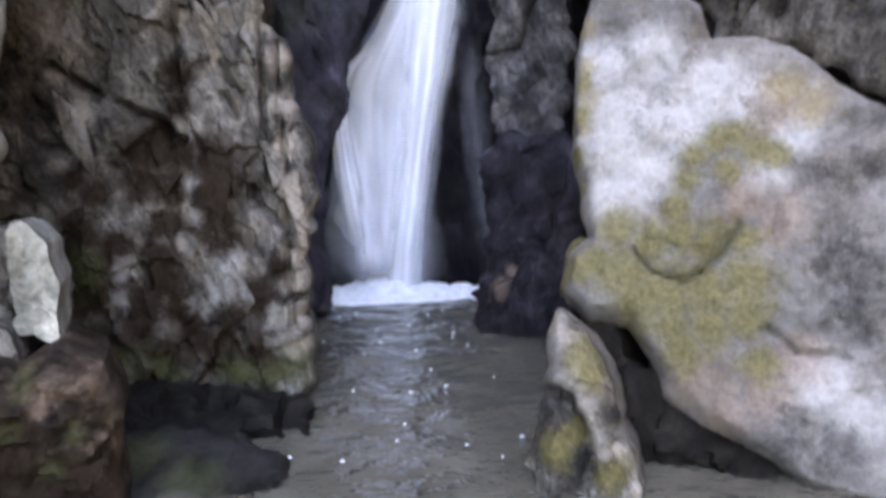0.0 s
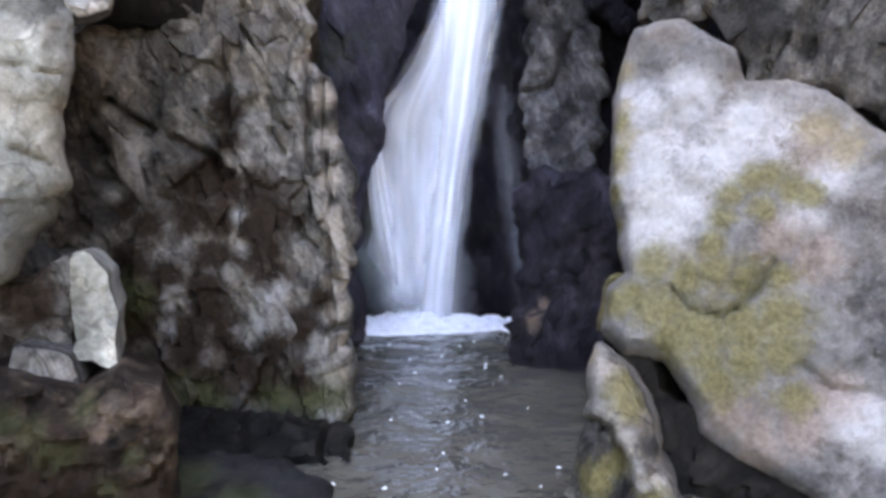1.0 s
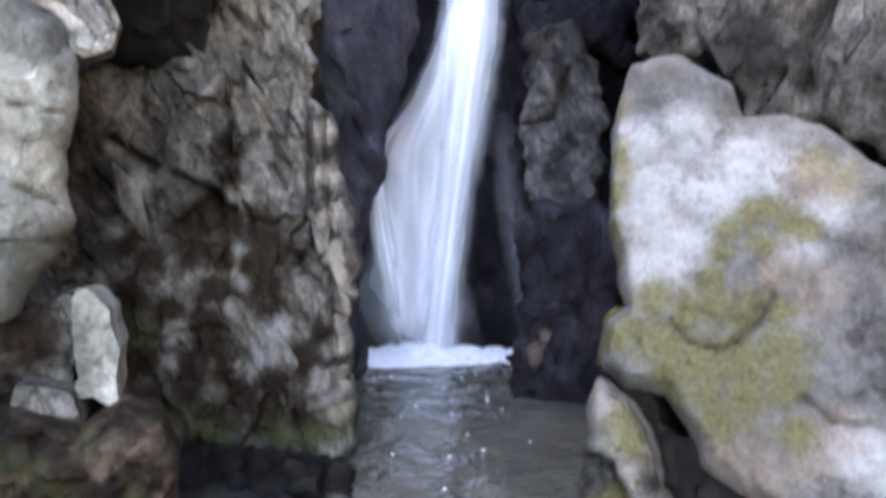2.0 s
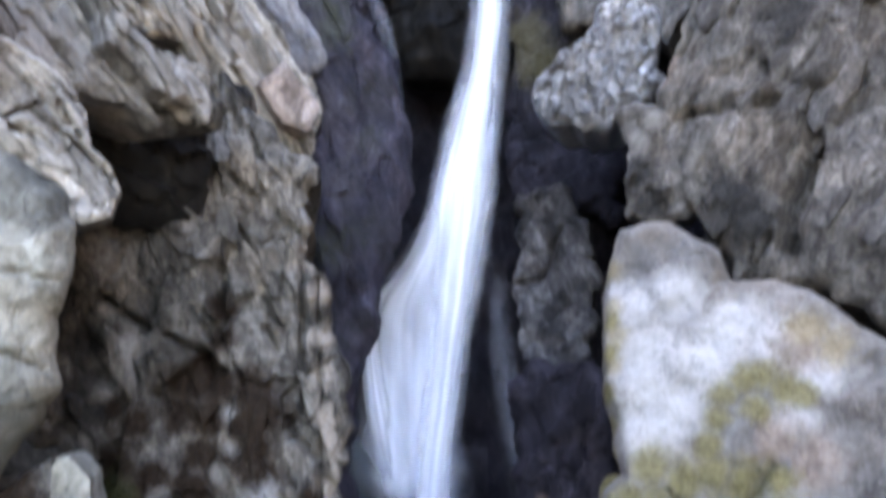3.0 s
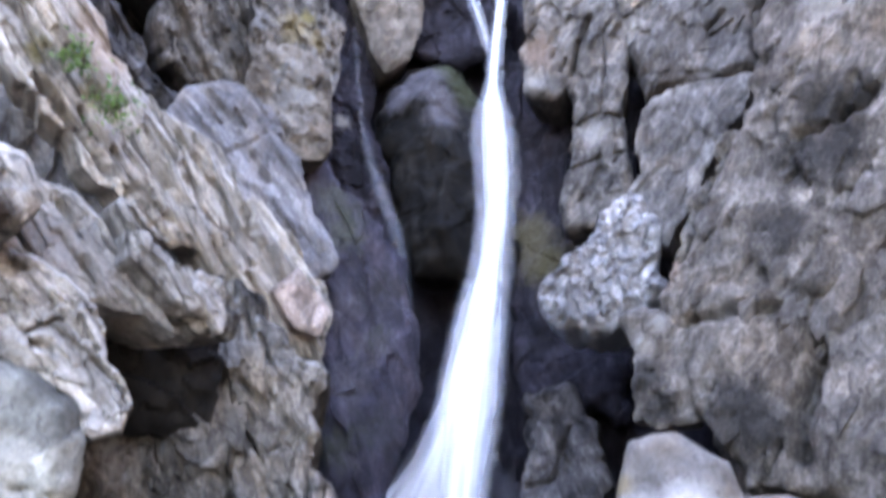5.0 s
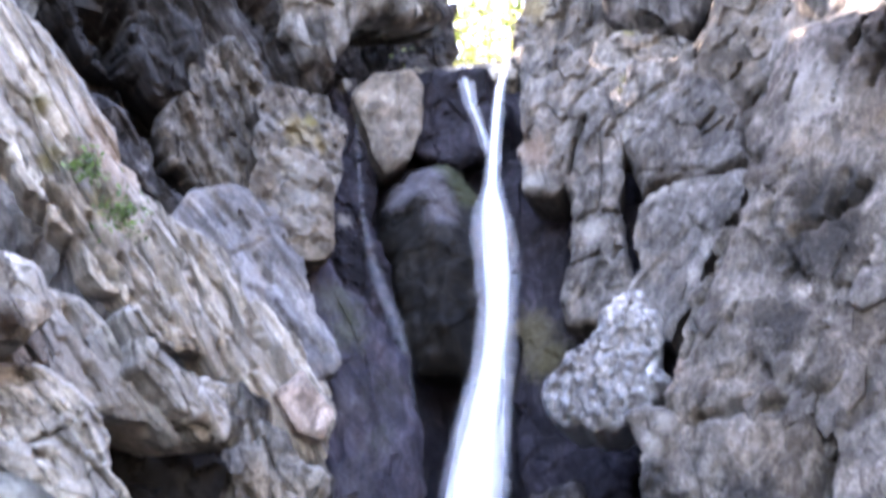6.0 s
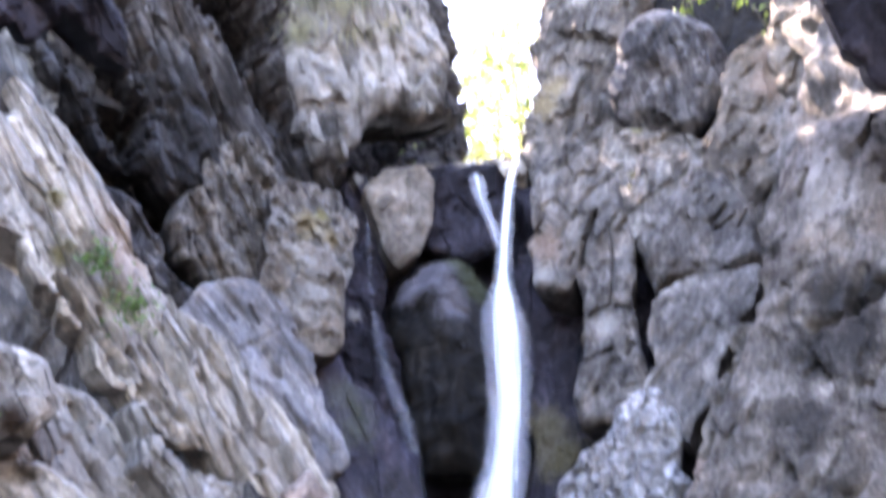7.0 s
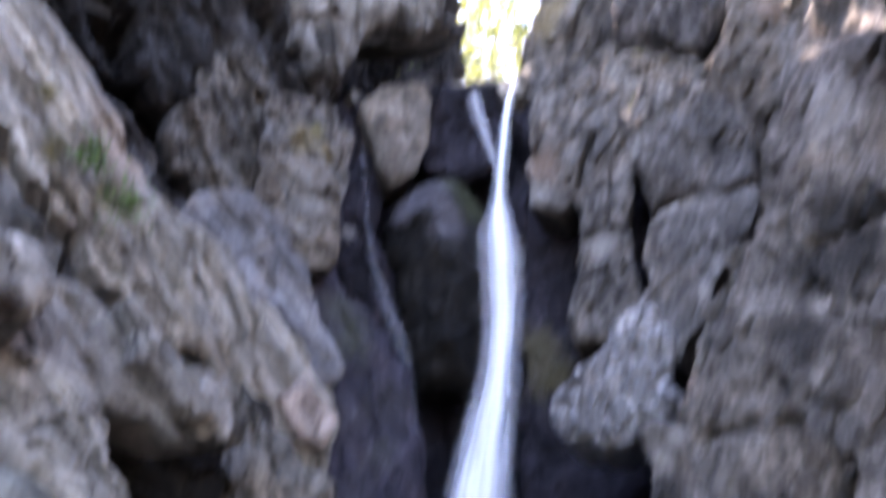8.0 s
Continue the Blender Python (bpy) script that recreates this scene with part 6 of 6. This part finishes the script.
def leaf_material(name, a, b):
    k = Tree(name)
    info = k.n.new("ShaderNodeNewGeometry")
    col = k.ramp(info.outputs["Random Per Island"], [(0.1, a), (0.9, b)])
    k.join(col, k.bsdf.inputs["Base Color"])
    k.bsdf.inputs["Roughness"].default_value = 0.5
    tr = k.n.new("ShaderNodeBsdfTranslucent")
    k.join(col, tr.inputs["Color"])
    mx = k.n.new("ShaderNodeMixShader")
    mx.inputs[0].default_value = 0.5
    k.join(k.bsdf.outputs[0], mx.inputs[1])
    k.join(tr.outputs[0], mx.inputs[2])
    k.join(mx.outputs[0], k.n["Material Output"].inputs["Surface"])
    return k.m


LEAF = leaf_material("spring_leaves", (0.06, 0.09, 0.018), (0.27, 0.29, 0.085))
IVY = leaf_material("ivy_leaves", (0.05, 0.09, 0.012), (0.15, 0.20, 0.035))
FERN = leaf_material("fern_leaves", (0.04, 0.09, 0.02), (0.12, 0.20, 0.05))
BARK = plain("tree_bark", (0.06, 0.05, 0.04), (0.16, 0.13, 0.10), 0.9, 25, 0.03)


def leaf(verts, faces, c, size, r):
    """A pointed oval leaf, folded at the midrib."""
    d = Vector((r.gauss(0, 1), r.gauss(0, 1), r.gauss(-0.3, 0.7))).normalized()
    s = d.cross(Vector((r.gauss(0, 1), r.gauss(0, 1), r.gauss(0, 1)))).normalized()
    n = d.cross(s) * 0.12
    i = len(verts)
    verts += [c, c + d * size * 0.4 + s * size * 0.27 + n * size, c + d * size, c + d * size * 0.4 - s * size * 0.27 + n * size, c + d * size * 0.45]
    faces += [(i, i + 1, i + 4), (i + 1, i + 2, i + 4), (i + 2, i + 3, i + 4), (i + 3, i, i + 4)]


def limb(verts, faces, a, b, ra, rb, sides=7):
    a, b = Vector(a), Vector(b)
    d = (b - a).normalized()
    s = d.cross(Vector((0.3, 0.9, 0.2))).normalized()
    t = d.cross(s)
    i = len(verts)
    for p, r in ((a, ra), (b, rb)):
        for k in range(sides):
            q = 2 * math.pi * k / sides
            verts.append(p + (s * math.cos(q) + t * math.sin(q)) * r)
    faces += [(i + k, i + (k + 1) % sides, i + sides + (k + 1) % sides, i + sides + k) for k in range(sides)]


def tree(x, y, z, height, spread, leaves, seed, label, size=0.17):
    r = random.Random(seed)
    root = new("tree")
    root.location = (x, y, z)
    tv, tf, tips = [], [], []
    p, rad = Vector((0, 0, -0.4)), 0.05 + 0.014 * height
    for i in range(7):
        q = p + Vector((r.uniform(-0.2, 0.2), r.uniform(-0.2, 0.2), height / 7.5))
        limb(tv, tf, p, q, rad, rad * 0.83)
        p, rad = q, rad * 0.83
        if i > 0:
            for _ in range(4):
                a = r.uniform(0, 2 * math.pi)
                ln = spread * r.uniform(0.5, 1.0)
                e = p + Vector((math.cos(a) * ln, math.sin(a) * ln, r.uniform(-0.1, 0.6) * ln))
                limb(tv, tf, p, e, rad * 0.45, 0.012, 5)
                tips.append((p.lerp(e, 0.6), 0.3 * ln))
                tips.append((e, 0.4 * ln))
                for _ in range(3):
                    g = p.lerp(e, r.uniform(0.4, 0.9))
                    h = g + Vector((r.gauss(0, 0.3), r.gauss(0, 0.3), r.gauss(0.1, 0.25))) * ln
                    limb(tv, tf, g, h, 0.015, 0.005, 4)
                    tips.append((h, 0.25 * ln))
    trunk = mesh_object("trunk", tv, tf, BARK, smooth=True)
    trunk.parent = root
    lv, lf = [], []
    for _ in range(leaves):
        c, rr = r.choice(tips)
        leaf(lv, lf, c + Vector((r.gauss(0, 1), r.gauss(0, 1), r.gauss(0, 0.7))) * rr, size * r.uniform(0.6, 1.3), r)
    crown = mesh_object("crown", lv, lf, LEAF)
    crown.parent = root
    tagged(root, label, "tree", group="trees above the falls")


def plant(name, at, reach, count, size, seed, label, cat, mat=FERN, hang=0.3):
    """A tuft of stems and leaves rooted on the rock at `at`."""
    r = random.Random(seed)
    root = new(name)
    root.location = at
    sv, sf, lv, lf = [], [], [], []
    for _ in range(count):
        d = Vector((r.gauss(0, 0.6), r.gauss(-0.4, 0.4), r.gauss(0.1 - hang, 0.5)))
        e = d * reach
        limb(sv, sf, (0, 0.05, 0), e, 0.006, 0.003, 4)
        for k in range(9):
            leaf(lv, lf, e * r.uniform(0.25, 1.0) + Vector((r.gauss(0, 1), r.gauss(0, 1), r.gauss(0, 1))) * 0.04, size * r.uniform(0.6, 1.2), r)
    a = mesh_object("stem", sv, sf, BARK)
    b = mesh_object("foliage", lv, lf, mat)
    a.parent = b.parent = root
    tagged(root, label, cat)


ground()
terrace()
tree(-1.0, 14.5, 9.6, 7.0, 2.0, 2000, 1, "slender tree with bright sunlit spring leaves", 0.2)
tree(0.6, 17.0, 10.0, 9.0, 2.4, 1700, 2, "taller tree with yellow-green backlit leaves", 0.2)
tree(-0.5, 12.6, 9.3, 2.6, 1.0, 1800, 3, "low leafy sapling beside the stream lip", 0.13)
tree(1.5, 14.0, 9.8, 7.5, 1.8, 1100, 4, "thin tree at the rock edge with pale leaves", 0.18)
tree(-0.2, 21.0, 10.5, 11.0, 3.0, 1300, 5, "far tree with a wide leafy crown", 0.25)
# Two trees out of view, added only to break up the sun.
tree(-3.9, 8.3, 13.2, 5.0, 2.0, 1900, 6, "unseen leafy tree on the gorge rim, added to dapple the sunlight", 0.22)
tree(-3.4, 11.2, 13.2, 5.0, 2.0, 1900, 7, "unseen leafy tree on the gorge rim, added to dapple the sunlight", 0.22)
plant("ivy", (2.55, 7.6, 10.5), 0.7, 34, 0.13, 81, "bright green leafy twigs hanging from the gorge rim", "leafy twigs", IVY, 0.5)
plant("ivy", (2.95, 7.4, 10.3), 0.6, 26, 0.13, 82, "bright green leafy twigs hanging from the gorge rim", "leafy twigs", IVY, 0.5)
plant("fern", (-2.45, 4.3, 4.62), 0.16, 14, 0.05, 83, "small green fern tuft growing in a rock crack", "fern")
plant("fern", (-2.2, 4.3, 4.30), 0.16, 14, 0.05, 84, "small green fern tuft growing in a rock crack", "fern")
plant("fern", (-2.35, 3.35, 3.3), 0.14, 12, 0.05, 85, "small green fern tuft growing on the tan boulder", "fern")


def grass(at, blades, length, seed, label):
    """A tuft of dry grass hanging over the rock."""
    r = random.Random(seed)
    v, f = [], []
    for _ in range(blades):
        a = Vector((r.gauss(0, 0.16), r.gauss(0, 0.05), r.gauss(0, 0.08)))
        d = Vector((r.gauss(0, 0.25), r.uniform(-0.5, -0.1), r.uniform(0.0, 0.4)))
        ln, side = length * r.uniform(0.5, 1.2), Vector((r.uniform(0.6, 1), r.uniform(-0.5, 0.5), 0)) * 0.004
        i = len(v)
        for k in range(5):
            q = k / 4
            p = a + d * ln * q + Vector((0, 0, -1.1 * ln * q * q))
            v += [p - side * (1 - 0.8 * q), p + side * (1 - 0.8 * q)]
        f += [(i + 2 * k, i + 2 * k + 1, i + 2 * k + 3, i + 2 * k + 2) for k in range(4)]
    ob = mesh_object("grass_tuft", v, f, STRAW)
    ob.location = at
    tagged(ob, label, "grass")


STRAW = leaf_material("dry_grass", (0.16, 0.14, 0.06), (0.34, 0.31, 0.18))
grass((-2.21, 7.54, 10.62), 160, 0.5, 701, "tuft of dry yellow-green grass hanging over the bulging rock")
grass((-1.90, 7.76, 10.46), 140, 0.45, 702, "tuft of dry yellow-green grass hanging over the bulging rock")
grass((-1.56, 7.89, 10.85), 120, 0.5, 703, "tuft of dry yellow-green grass hanging over the bulging rock")
grass((-2.28, 7.62, 9.99), 110, 0.4, 704, "tuft of dry yellow-green grass hanging over the bulging rock")
grass((-1.26, 8.14, 10.45), 90, 0.35, 705, "tuft of dry yellow-green grass hanging over the bulging rock")
grass((-1.75, 7.93, 10.06), 100, 0.35, 706, "tuft of dry yellow-green grass hanging over the bulging rock")
